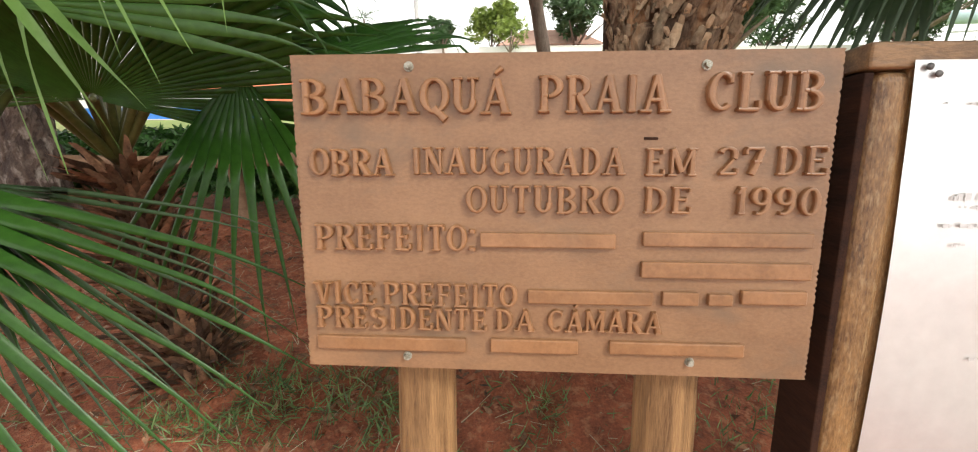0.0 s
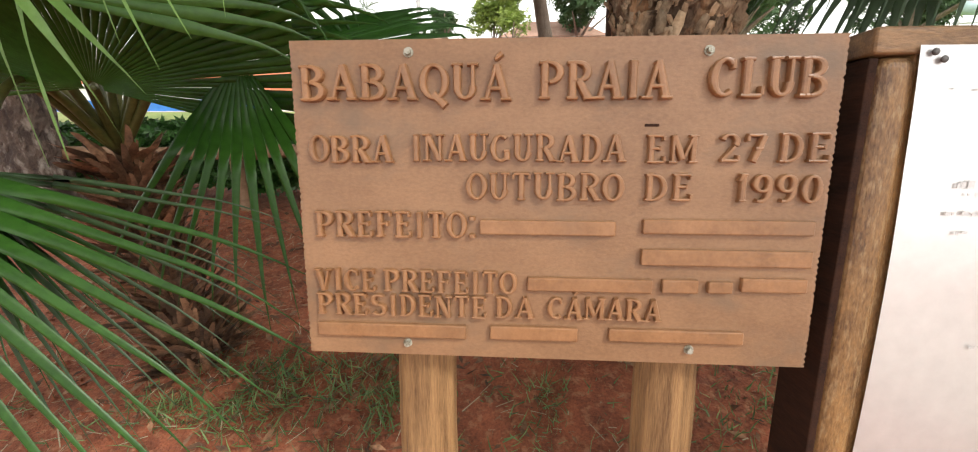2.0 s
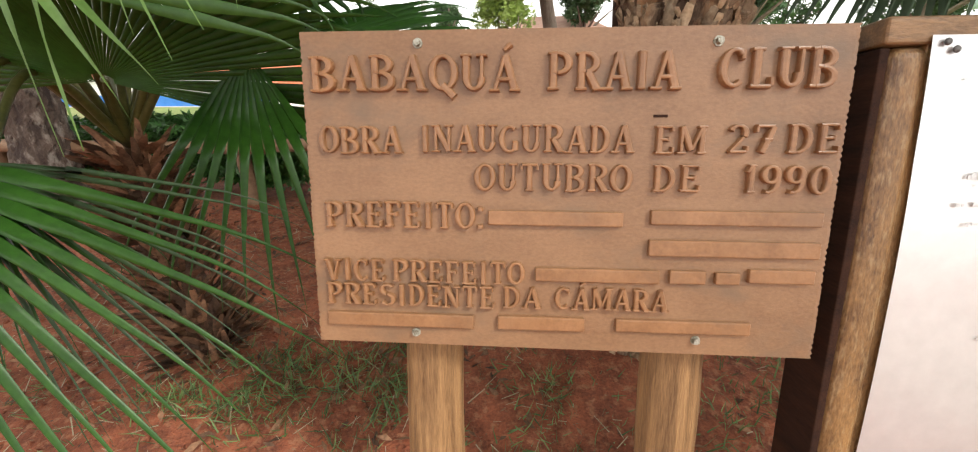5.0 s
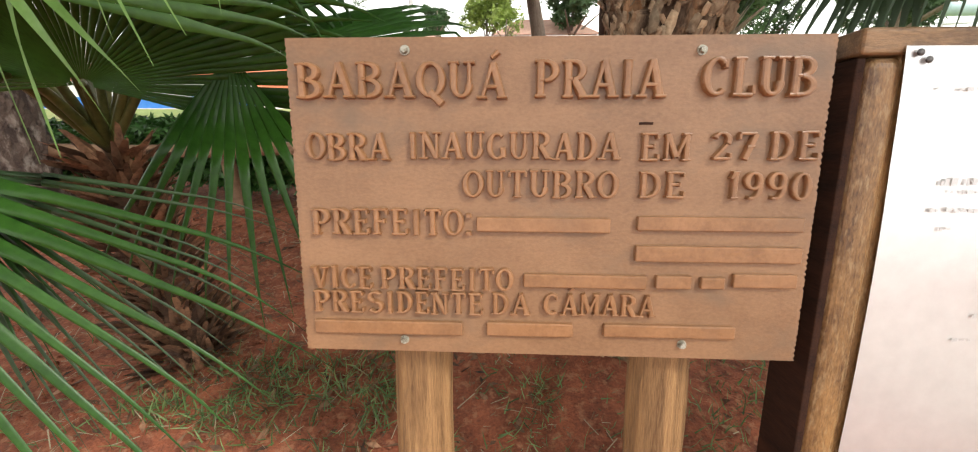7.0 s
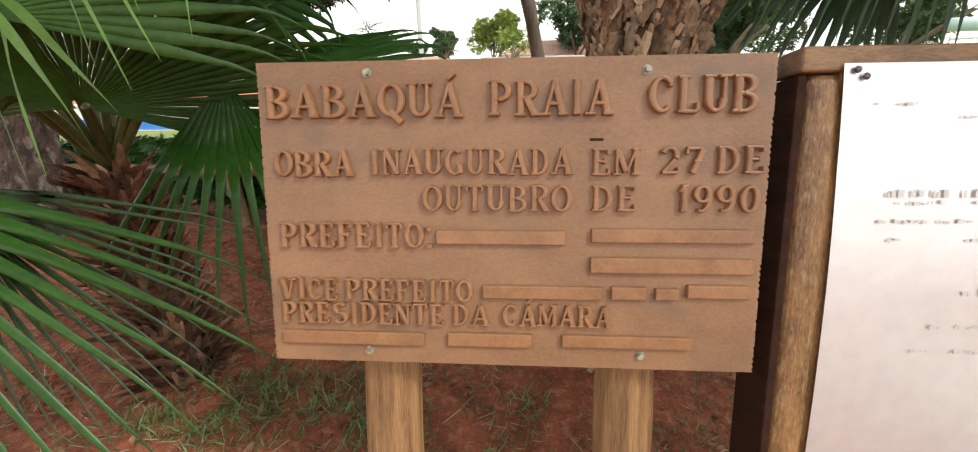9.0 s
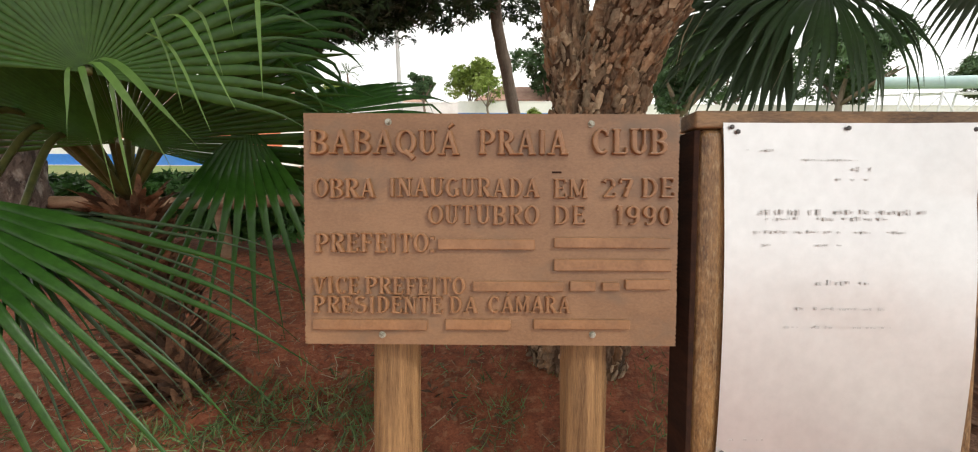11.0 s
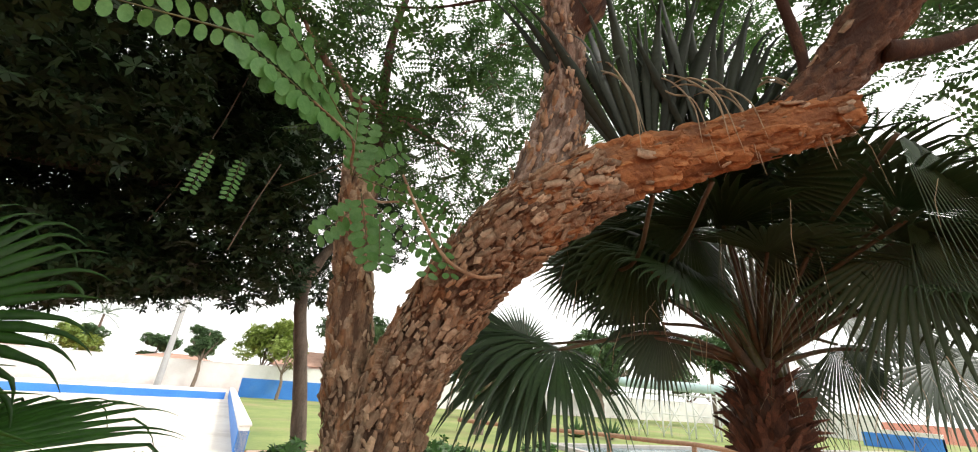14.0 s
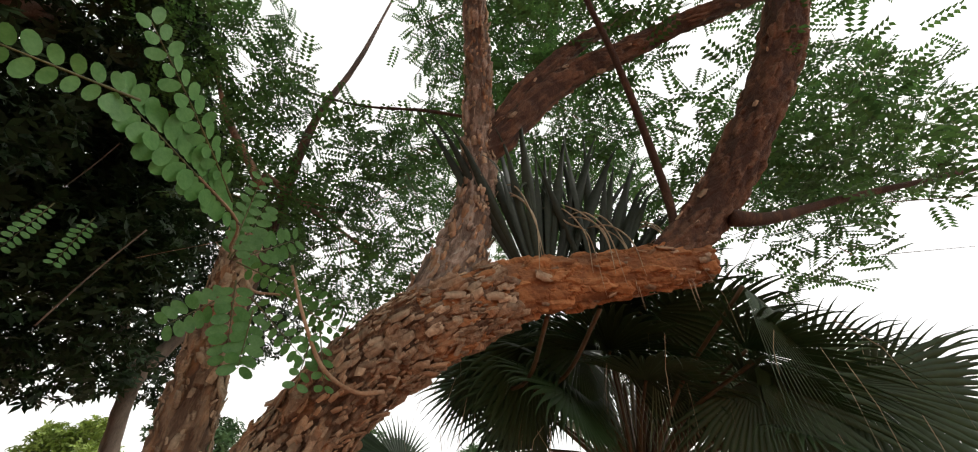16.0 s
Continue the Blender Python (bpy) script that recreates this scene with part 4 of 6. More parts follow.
    sprays += [((0.24, 0.72, 2.46), (-0.16, -0.05, -0.22), (0.1, -0.9, -0.4), 0.24, 7, 0.074), ((0.32, 0.7, 2.46), (0.3, -0.02, -0.2), (0.1, -0.9, -0.45), 0.36, 9, 0.055),
              ((0.34, 0.68, 2.4), (0.05, -0.02, -0.35), (0.3, -0.9, -0.4), 0.22, 6, 0.074), ((0.38, 0.66, 2.52), (0.52, -0.1, -0.22), (0.05, -0.5, -0.85), 0.4, 10, 0.048),
              ((0.55, 0.52, 2.32), (-0.02, -0.1, -0.35), (0.2, -0.9, -0.3), 0.2, 5, 0.055), ((0.57, 0.5, 2.34), (0.1, -0.1, -0.35), (0.2, -0.9, -0.3), 0.22, 5, 0.05),
              ((-0.62, 1.6, 2.95), (-0.03, -0.1, -0.5), (0.3, -0.9, -0.2), 0.3, 9, 0.045), ((-0.45, 1.6, 2.95), (0.0, -0.1, -0.5), (0.3, -0.9, -0.2), 0.3, 9, 0.045)]
    for base, axis, up, length, pairs, leaf in sprays:
        ax = frame_axes(axis, up)

        def put(p):
            q = np.array(p, float)
            q[2] -= 0.10 * q[1] ** 2
            return np.array(base) + ax @ q

        line = [put((0, length * f, 0)) for f in (-0.04, 0.3, 0.65, 1.0)]
        spray = part("leaf_spray", tube("leaf_spray", [tuple(p) for p in line], (0.004, 0.003, 0.002, 0.001), 5, 5), M["stalk"], th, "bright feathered leaf with oval leaflets")
        for k in range(pairs):
            y = length * (0.10 + 0.90 * k / (pairs - 1))
            sz = leaf * (1.0 - 0.35 * abs(k / (pairs - 1) - 0.5)) * rng.uniform(0.9, 1.1)
            for side in (-1, 1):
                tilt = rng.uniform(-0.35, 0.35)
                ring = [(0.05, 0.0), (0.13, 0.16), (0.30, 0.27), (0.52, 0.31), (0.74, 0.28), (0.92, 0.17), (1.0, 0.0), (0.92, -0.17), (0.74, -0.28), (0.52, -0.31), (0.30, -0.27), (0.13, -0.16)]
                V = [put((side * sz * rx, y + sz * ry + sz * 0.22 * rx, sz * tilt * rx + 0.05 * sz * (1 - abs(ry) * 4))) for rx, ry in ring]
                part("leaflet", fast_mesh("leaflet", V, [(0, 1, 10, 11), (1, 2, 9, 10), (2, 3, 8, 9), (3, 4, 7, 8), (4, 5, 6, 7)]), M["leaflet_near"], spray)
    limb("twig", [(0.19, 1.05, 2.95), (0.20, 0.85, 2.72), (0.16, 0.50, 2.54), (0.136, 0.234, 2.507), (-0.0, 0.08, 2.507)], (0.010, 0.008, 0.006, 0.004, 0.003), 8, 0, M["flake"], 5, "thin leafy twig", 0)
    limb("twig", [(0.24, 0.95, 2.75), (0.30, 0.75, 2.52), (0.40, 0.62, 2.48)], (0.008, 0.006, 0.005), 8, 0, M["flake"], 5, "thin leafy twig", 0)
    limb("twig", [(0.40, 0.62, 2.62), (0.50, 0.55, 2.40), (0.60, 0.44, 2.20), (0.72, 0.38, 2.13), (0.84, 0.40, 2.16)], (0.006, 0.007, 0.008, 0.008, 0.009), 8, 0, M["flake"], 6, "bare curved twig", 0)


main_tree()


def thin_tree():
    th = thing("tree", "slender pale-stemmed young tree behind the hedge", "tree")
    part("trunk", tube("trunk", [(0.45, 4.8, -0.1), (0.42, 4.8, 0.7), (0.26, 4.8, 1.64), (0.04, 4.85, 2.72), (0.20, 4.9, 3.32), (0.5, 5.0, 3.9), (0.6, 5.1, 4.7)], (0.11, 0.095, 0.085, 0.078, 0.066, 0.05, 0.03), 8, 14, 0.012, 5), M["grey_bark"], th)
    part("limb", tube("limb", [(0.05, 4.85, 2.66), (-0.1, 4.82, 3.0), (-0.37, 4.8, 3.43), (-0.6, 4.8, 4.2)], (0.05, 0.048, 0.04, 0.02), 6, 10, 0.005), M["grey_bark"], th)
    rng = np.random.default_rng(21)
    n = 2600
    pts = clump_points(rng, [(-0.3, 5.3, 3.5, 0.8, 0.6, 0.5), (0.7, 5.2, 3.9, 0.9, 0.7, 0.7), (0.3, 5.3, 3.0, 0.5, 0.5, 0.35), (0.2, 5.1, 4.9, 1.2, 1.0, 0.7), (0.75, 5.4, 2.6, 0.35, 0.3, 0.45), (-0.24, 5.6, 3.25, 0.6, 0.5, 0.4), (0.3, 5.0, 2.85, 0.45, 0.4, 0.3)], n)
    tv, tf = leaf_pair()
    V, F = scatter(tv, tf, pts, turned(rng, n, (0, 0, 1), 1.2), rng.uniform(0.07, 0.13, n))
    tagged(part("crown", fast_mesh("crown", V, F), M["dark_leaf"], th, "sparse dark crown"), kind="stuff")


thin_tree()


def dark_tree():
    th = thing("tree", "broad dense tree with a dark low-hanging crown", "tree")
    part("trunk", bark_tube("trunk", [(-4.35, 2.45, -0.1), (-4.3, 2.5, 0.8), (-4.2, 2.6, 2.0), (-4.0, 2.9, 3.2), (-3.6, 3.4, 4.6)], (0.26, 0.20, 0.19, 0.17, 0.12), 40, 70, 0.022, 0.05, 9.1), M["mottled_bark"], th, "stout grey mottled trunk")
    for pts in ([(-4.1, 2.7, 2.5), (-3.2, 3.2, 3.2), (-2.0, 3.8, 3.5), (-0.9, 4.4, 3.6)], [(-4.2, 2.6, 2.3), (-4.9, 2.9, 3.3), (-5.8, 3.2, 4.0)], [(-3.9, 3.0, 3.4), (-2.8, 2.6, 4.2), (-1.6, 2.4, 4.8)]):
        part("limb", tube("limb", pts, (0.13, 0.11, 0.08, 0.04)[:len(pts)], 6, 12, 0.01), M["grey_bark"], th)
    rng = np.random.default_rng(31)
    cl = []
    for k in range(34):
        x = rng.uniform(-6.8, -0.9)
        y = rng.uniform(2.3, 6.0)
        low = 2.75 + (0.35 if x > -1.5 else 0.0)
        cl.append((x, y, low + rng.uniform(0.25, 2.8), rng.uniform(0.7, 1.1), rng.uniform(0.7, 1.1), rng.uniform(0.45, 0.7)))
    cl += [(-1.3, 4.7, 2.85, 0.7, 0.7, 0.30), (-2.4, 4.4, 2.75, 0.9, 0.8, 0.35), (-3.6, 4.3, 2.65, 1.0, 0.9, 0.4), (-4.9, 4.0, 2.6, 1.1, 0.9, 0.4), (-0.75, 3.6, 3.9, 0.6, 0.7, 0.5), (-1.0, 3.2, 4.6, 0.6, 0.7, 0.6), (-1.4, 2.4, 5.0, 0.9, 0.8, 0.6),
           (-2.4, 1.6, 5.2, 1.2, 0.9, 0.6), (-3.4, 1.2, 4.6, 1.1, 0.9, 0.8), (-4.4, 0.8, 4.4, 1.1, 1.0, 0.9)]
    for k in range(16):
        cl.append((rng.uniform(-1.6, -0.3), rng.uniform(3.0, 4.8), rng.uniform(3.35, 5.4), 0.65, 0.7, 0.5))
    for k in range(20):
        cl.append((rng.uniform(-5.5, -1.5), rng.uniform(3.2, 5.0), rng.uniform(2.30, 2.85), 0.75, 0.8, 0.35))
    # clumps added overhead to shade the left palm
    for k in range(16):
        cl.append((rng.uniform(-4.6, -1.6), rng.uniform(-1.8, 2.4), rng.uniform(4.5, 6.0), 0.9, 0.9, 0.5))
    for k in range(34):
        x = rng.uniform(-5.2, -1.0)
        cl.append((x, rng.uniform(3.4, 5.2), rng.uniform(2.45, 2.95) + (0.25 if x > -1.7 else 0), 0.8, 0.8, 0.36))
    cl += [(-0.2, 3.8, 2.72, 0.35, 0.4, 0.28), (-0.6, 4.2, 2.60, 0.5, 0.5, 0.26), (-3.7, 4.5, 3.36, 0.8, 0.5, 0.35), (-2.6, 4.3, 3.30, 0.8, 0.5, 0.35), (-1.8, 4.1, 3.45, 0.7, 0.5, 0.35), (-4.4, 4.7, 3.1, 0.8, 0.5, 0.35)] * 2
    for k in range(14):
        cl.append((rng.uniform(-4.6, -1.4), rng.uniform(4.2, 5.6), rng.uniform(2.42, 2.62), 0.6, 0.6, 0.22))
    # unseen clumps behind the camera, added only to block sky light
    for k in range(24):
        cl.append((rng.uniform(-4.2, -0.8), rng.uniform(-4.5, -1.2), rng.uniform(4.6, 6.2), 1.0, 1.0, 0.5))
    n = 84000
    pts = clump_points(rng, cl, n)
    tv, tf = leaf_pair()
    V, F = scatter(tv, tf, pts, turned(rng, n, (0, 0, 1), 1.2), rng.uniform(0.065, 0.13, n))
    tagged(part("crown", fast_mesh("crown", V, F), M["dark_leaf"], th, "dense dark crown with small gaps, extended out of view for shade"), kind="stuff")
    # bare vines hanging from it
    for pts in ([(-1.35, 3.3, 2.9), (-1.2, 3.2, 3.3), (-1.0, 3.0, 3.9), (-0.9, 2.9, 4.5)], [(-0.55, 2.6, 2.6), (-0.45, 2.5, 3.0), (-0.35, 2.5, 3.4)]):
        part("vine", tube("vine", pts, [0.006] * len(pts), 6, 6), M["grey_bark"], th, "thin bare hanging vine")


dark_tree()


# ---- fan palms ----
def frond(th, crown, hub, axis, normal, radius, seed, blade, stalk, bend=0.12, threads=0, **kw):
    c, h = np.array(crown, float), np.array(hub, float)
    mid = (c + h) / 2 + np.array((0, 0, bend))
    st = part("frond_stalk", tube("frond_stalk", [tuple(c), tuple(mid), tuple(h)], (0.022, 0.013, 0.010), 8, 8), stalk, th)
    part("frond_blade", fan_blade("frond_blade", hub, axis, normal, radius, seed, **kw), blade, st)
    if threads:
        rng = np.random.default_rng(seed + 900)
        ax = frame_axes(axis, normal)
        V, F = [], []
        for k in range(threads):
            a = rng.uniform(-1.6, 1.6)
            p = h + (ax @ np.array([math.sin(a), math.cos(a), 0])) * radius * rng.uniform(0.75, 0.98) + (0, 0, -0.06)
            L = rng.uniform(0.15, 0.42)
            drift = rng.normal(size=3) * (0.06, 0.06, 0)
            s = np.cross((0, 0, 1), rng.normal(size=3))
            s *= 0.0014 / np.linalg.norm(s)
            b = len(V)
            V += [p - s, p + s, p + drift * 0.75 + (0, 0, -L * 0.45) + s, p + drift * 0.75 + (0, 0, -L * 0.45) - s, p + drift + (0, 0, -L) + s * 0.4, p + drift + (0, 0, -L) - s * 0.4]
            F += [(b, b + 1, b + 2, b + 3), (b + 3, b + 2, b + 4, b + 5)]
        tagged(part("leaf_thread", fast_mesh("leaf_thread", V, F), M["thread"], st, "dry threads hanging from the leaf tips"), kind="stuff")
    return st


def shaggy(name, pts, rad, count, seed, size, lift=0.5, up=True, slim=1.0):
    """Overlapping dry leaf bases round a stem."""
    rng = np.random.default_rng(seed)
    path, r = smooth_path(pts, rad, 10)
    us, vs, ds = rings(path)
    P, A, S = [], [], []
    for _ in range(count):
        k = rng.integers(0, len(path))
        a = rng.uniform(0, 2 * math.pi)
        w = us[k] * math.cos(a) + vs[k] * math.sin(a)
        y = ds[k] * (1 if up else -1) + w * rng.uniform(0.1, lift * 1.6) + rng.normal(size=3) * 0.25
        P.append(path[k] + w * r[k] * rng.uniform(0.85, 1.05))
        A.append(frame_axes(y, w + rng.normal(size=3) * 0.2))
        S.append(size * rng.uniform(0.5, 1.3))
    tv = [(-0.22, 0, 0), (0.22, 0, 0), (-0.26, 0.5, 0.08), (0.26, 0.5, 0.08), (-0.10, 1.0, 0.25), (0.12, 0.9, 0.22), (0, 0.45, 0.16)]
    tv = [(x * slim, y, z) for x, y, z in tv]
    tf = [(0, 1, 6, 2), (1, 3, 5, 6), (2, 6, 5, 4)]
    return fast_mesh(name, *scatter(tv, tf, np.array(P), np.array(A), np.array(S)))


def ribbon(a, b, width, seed):
    """A folded leaf ribbon that leaves a level and falls to b, tapering."""
    rng = random.Random(seed)
    a, b = np.array(a), np.array(b)
    V, F = [], []
    steps = 9
    for k in range(steps + 1):
        f = k / steps
        p = a + (b - a) * f
        p[2] = a[2] + (b[2] - a[2]) * f ** 1.9 + 0.012 * math.sin(f * 7 + seed)
        w = width * (0.55 + 0.9 * f if f < 0.4 else 0.91 * (1.04 - f) / 0.64)
        turn = 0.5 * math.sin(f * 4 + seed) + rng.uniform(-0.1, 0.1)
        side = np.array([math.cos(turn), math.sin(turn), 0.35 * (1 - f)]) * w
        V += [p - side, p + np.array([0, 0.25, 0.3]) * w, p + side]
    for k in range(steps):
        q = 3 * k
        F += [(q, q + 1, q + 4, q + 3), (q + 1, q + 2, q + 5, q + 4)]
    return fast_mesh("frond_ribbon", V, F)


def left_palm():
    th = thing("fan_palm", "low fan palm with glossy green fronds and a shaggy dry trunk", "palm", group="fan palms")
    stem = [(-1.62, 0.72, -0.1), (-1.66, 0.74, 0.15), (-1.78, 0.82, 0.55), (-1.85, 0.90, 0.92)]
    part("trunk", tube("trunk", stem, (0.11, 0.10, 0.085, 0.065), 8, 18, 0.015, 8), M["fibre"], th, "brown fibrous trunk")
    tagged(part("dry_sheath", shaggy("dry_sheath", stem, (0.15, 0.13, 0.11, 0.08), 900, 5, 0.15, 1.1, slim=0.40), M["dry"], th, "dry broken leaf bases"), kind="stuff")
    c = (-1.85, 0.90, 0.98)
    f = M["fan"]
    frond(th, c, (-1.47, 0.52, 1.28), (0.30, -0.46, 0.80), (0.20, -0.85, -0.52), 1.08, 1, f, M["stalk"], 0.12, span=220, segments=62, split=0.70, droop=0.20, hang=0.7, fold=0.6)
    frond(th, c, (-1.06, 0.69, 1.37), (-0.02, -0.30, -0.95), (0.1, -0.93, 0.35), 0.99, 2, f, M["stalk"], 0.22, span=80, segments=11, split=0.34, droop=0.42, hang=0.7, fold=0.45)
    frond(th, c, (-1.62, -0.06, 1.22), (0.74, -0.02, -0.70), (0.16, -0.86, 0.52), 1.24, 3, f, M["stalk"], 0.30, span=64, segments=12, split=0.34, droop=0.45, hang=0.3, fold=0.5)
    frond(th, c, (-1.60, 0.10, 1.12), (0.76, 0.10, -0.66), (0.16, -0.86, 0.52), 0.95, 16, M["fan_dark"], M["stalk"], 0.30, span=70, segments=17, split=0.30, droop=0.5, hang=0.25, fold=0.4)
    frond(th, c, (-0.92, 0.74, 1.36), (1.0, 0.60, 0.22), (-0.15, -0.55, 1.0), 0.80, 4, M["fan"], M["stalk"], 0.2, span=120, segments=20, split=0.60, droop=0.35, hang=1.5)
    young = frond(th, c, (-1.05, 0.00, 1.50), (0.12, 0.15, 1.0), (0.36, -0.94, 0.20), 0.66, 5, M["fan_light"], M["stalk"], 0.40, span=190, segments=34, split=0.55, droop=0.15, hang=1.0)
    for k, (a, b) in enumerate((((-1.00, -0.03, 1.525), (-0.725, -0.10, 1.307)), ((-1.00, -0.04, 1.51), (-0.778, -0.12, 1.224)), ((-1.03, -0.035, 1.50), (-0.946, -0.12, 1.183)),
                                ((-0.95, -0.05, 1.47), (-0.904, -0.117, 1.206)), ((-0.86, -0.02, 1.60), (-0.695, -0.089, 1.367)), ((-0.81, -0.02, 1.64), (-0.626, -0.083, 1.409)),
                                ((-0.56, -0.02, 1.69), (-0.557, -0.082, 1.43)), ((-1.06, -0.03, 1.50), (-1.07, -0.081, 1.307)), ((-0.66, -0.01, 1.70), (-0.63, -0.04, 1.577)),
                                ((-0.84, -0.02, 1.62), (-0.76, -0.08, 1.40)), ((-0.74, -0.02, 1.66), (-0.66, -0.06, 1.50)))):
        part("frond_ribbon", ribbon(a, b, 0.012 if k < 4 else 0.007, k), M["ribbon"], young, "long drooping leaf ribbon")
    frond(th, c, (-1.75, 0.35, 1.72), (0.1, -0.3, 0.9), (0.3, -1.0, 0.0), 0.85, 6, f, M["stalk"], 0.2, span=210, segments=42, split=0.55, droop=0.4, hang=1.2)
    frond(th, c, (-1.95, 0.20, 1.50), (-0.5, -0.6, 0.5), (0.3, -0.8, 0.7), 0.80, 7, f, M["stalk"], 0.2, span=220, segments=34, split=0.6, droop=0.6)
    frond(th, c, (-2.2, 1.3, 1.7), (-0.5, 0.4, 0.8), (0.3, -1.0, 0.4), 0.80, 8, f, M["stalk"], 0.2, span=220, segments=34, split=0.6, droop=0.6)
    frond(th, c, (-1.2, 0.95, 1.75), (0.7, 0.2, 0.7), (0.2, -1.0, 0.5), 0.66, 9, f, M["stalk"], 0.2, span=180, segments=28, split=0.6, droop=0.5)
    frond(th, c, (-1.5, 0.1, 1.05), (-0.2, -0.7, -0.6), (0.3, -0.6, 0.8), 0.6, 10, f, M["stalk"], 0.3, span=190, segments=36, split=0.3, droop=0.6, fold=0.4)
    frond(th, c, (-2.35, 0.5, 1.2), (-0.8, -0.4, -0.3), (0.3, -0.6, 0.8), 0.7, 12, f, M["stalk"], 0.3, span=190, segments=36, split=0.4, droop=0.6)
    for k, (dx, dy, dz) in enumerate(((0.16, -0.05, 0.5), (-0.10, 0.1, 0.55), (0.05, 0.15, 0.6), (0.22, 0.10, 0.38), (-0.2, -0.05, 0.45))):
        part("old_stalk", tube("old_stalk", [c, (c[0] + dx, c[1] + dy, c[2] + dz)], (0.02, 0.012), 3, 8), M["stalk"], th, "bare green leaf stalk")


left_palm()


def scar_rings(pts, rad, count):
    """Uneven raised ring scars round a palm trunk."""
    path, r = smooth_path(pts, rad, 40)
    us, vs, ds = rings(path)
    rng = random.Random(12)
    V, F = [], []
    sides = 28
    for i in range(count):
        k = min(len(path) - 1, int((i + rng.uniform(0.1, 0.9)) / count * len(path)))
        tilt, turn = rng.uniform(0.005, 0.02), rng.uniform(0, 6.28)
        first = len(V)
        high = rng.uniform(0.004, 0.010)
        for along, out in ((-0.012, -0.008), (-0.002, high), (0.006, high * 0.6), (0.016, -0.008)):
            for j in range(sides):
                a = 2 * math.pi * j / sides
                w = us[k] * math.cos(a) + vs[k] * math.sin(a)
                V.append(path[k] + w * (r[k] + out + (rng.uniform(-0.003, 0.003) if out > 0 else 0)) + ds[k] * (along + tilt * math.sin(a + turn)))
        for m in range(3):
            for j in range(sides):
                p, q = first + m * sides + j, first + m * sides + (j + 1) % sides
                F.append((p, q, q + sides, p + sides))
    return fast_mesh("leaf_scar", V, F)


def right_palm():
    th = thing("fan_palm", "leaning fan palm with a red-brown sheathed crown over the pavement", "palm", group="fan palms")
    stem = [(1.98, 0.36, -0.1), (2.02, 0.38, 0.05), (2.22, 0.45, 0.48), (2.46, 0.54, 0.92), (2.64, 0.60, 1.18), (2.74, 0.64, 1.36)]
    part("trunk", tube("trunk", stem, (0.14, 0.118, 0.098, 0.092, 0.095, 0.11), 10, 26, 0.012, 14), M["fibre"], th, "ringed fibrous brown trunk")
    tagged(part("leaf_scar", scar_rings(stem, (0.14, 0.118, 0.098, 0.092, 0.095, 0.11), 30), M["fibre"], th, "rough ring scars round the trunk"), kind="stuff")
    tagged(part("trunk_fibre", shaggy("trunk_fibre", stem[1:], (0.112, 0.092, 0.088, 0.090, 0.102), 420, 19, 0.06, 0.12, slim=0.7), M["fibre"], th, "frayed fibres on the trunk"), kind="stuff")
    crown = [(2.70, 0.62, 1.24), (2.79, 0.66, 1.42), (2.88, 0.70, 1.64), (2.95, 0.73, 1.88)]
    part("crown_sheath", tube("crown_sheath", crown, (0.105, 0.15, 0.165, 0.08), 8, 22, 0.035, 8), M["sheath"], th, "swollen red-brown crown shaft")
    tagged(part("sheath_leaf", shaggy("sheath_leaf", crown[1:], (0.14, 0.16, 0.09), 340, 9, 0.15, 1.0, slim=0.55), M["sheath"], th, "split red-brown leaf bases"), kind="stuff")
    c = (2.97, 0.73, 1.98)
    d, s = M["fan_dark"], M["stalk_dark"]
    frond(th, c, (1.54, 1.00, 1.96), (-0.60, 0.10, 0.10), (-0.10, -0.40, 0.92), 0.92, 41, d, s, 0.16, span=320, segments=60, split=0.50, droop=2.3, hang=0.5, fold=0.3, threads=14)
    frond(th, c, (1.46, 1.12, 1.94), (-0.80, 0.05, -0.25), (-0.25, -0.85, 0.45), 0.80, 42, d, s, 0.14, span=150, segments=30, split=0.60, droop=0.9, hang=0.5, fold=0.25)
    frond(th, c, (1.88, 1.21, 2.61), (-0.7, 0.1, -0.1), (0.1, -1.0, 0.1), 0.52, 43, d, s, 0.1, span=300, segments=54, split=0.50, droop=0.3, hang=0.4, fold=0.25)
    frond(th, c, (1.83, 1.95, 2.07), (-0.6, 0.2, 0.3), (0.1, -1.0, 0.1), 0.46, 44, d, s, 0.1, span=280, segments=48, split=0.50, droop=0.35, hang=0.4, fold=0.25)
    low = [((1.92, 0.92, 2.73), (-0.6, 0.1, 0.1), (0.1, -1.0, -0.3), 0.62), ((2.29, 0.91, 2.2), (-0.75, 0.1, -0.25), (0.1, -1.0, 0.1), 0.6), ((2.45, 0.25, 2.55), (-0.1, -0.7, -0.15), (0.25, -0.5, 0.9), 0.7),
            ((2.6, -0.25, 2.5), (0.1, -0.8, -0.45), (0.1, 0.55, 0.9), 0.75), ((2.33, 0.4, 2.95), (-0.5, -0.2, 0.5), (0.2, -0.9, 0.3), 0.62), ((2.75, -0.4, 2.25), (-0.1, -0.8, -0.5), (0.1, -0.3, 0.9), 0.65), ((3.55, 0.1, 2.7), (0.5, -0.6, 0.1), (-0.4, -0.6, 0.8), 0.75), ((3.75, 0.6, 2.55), (0.9, -0.1, 0.0), (-0.3, -0.8, 0.6), 0.75)]
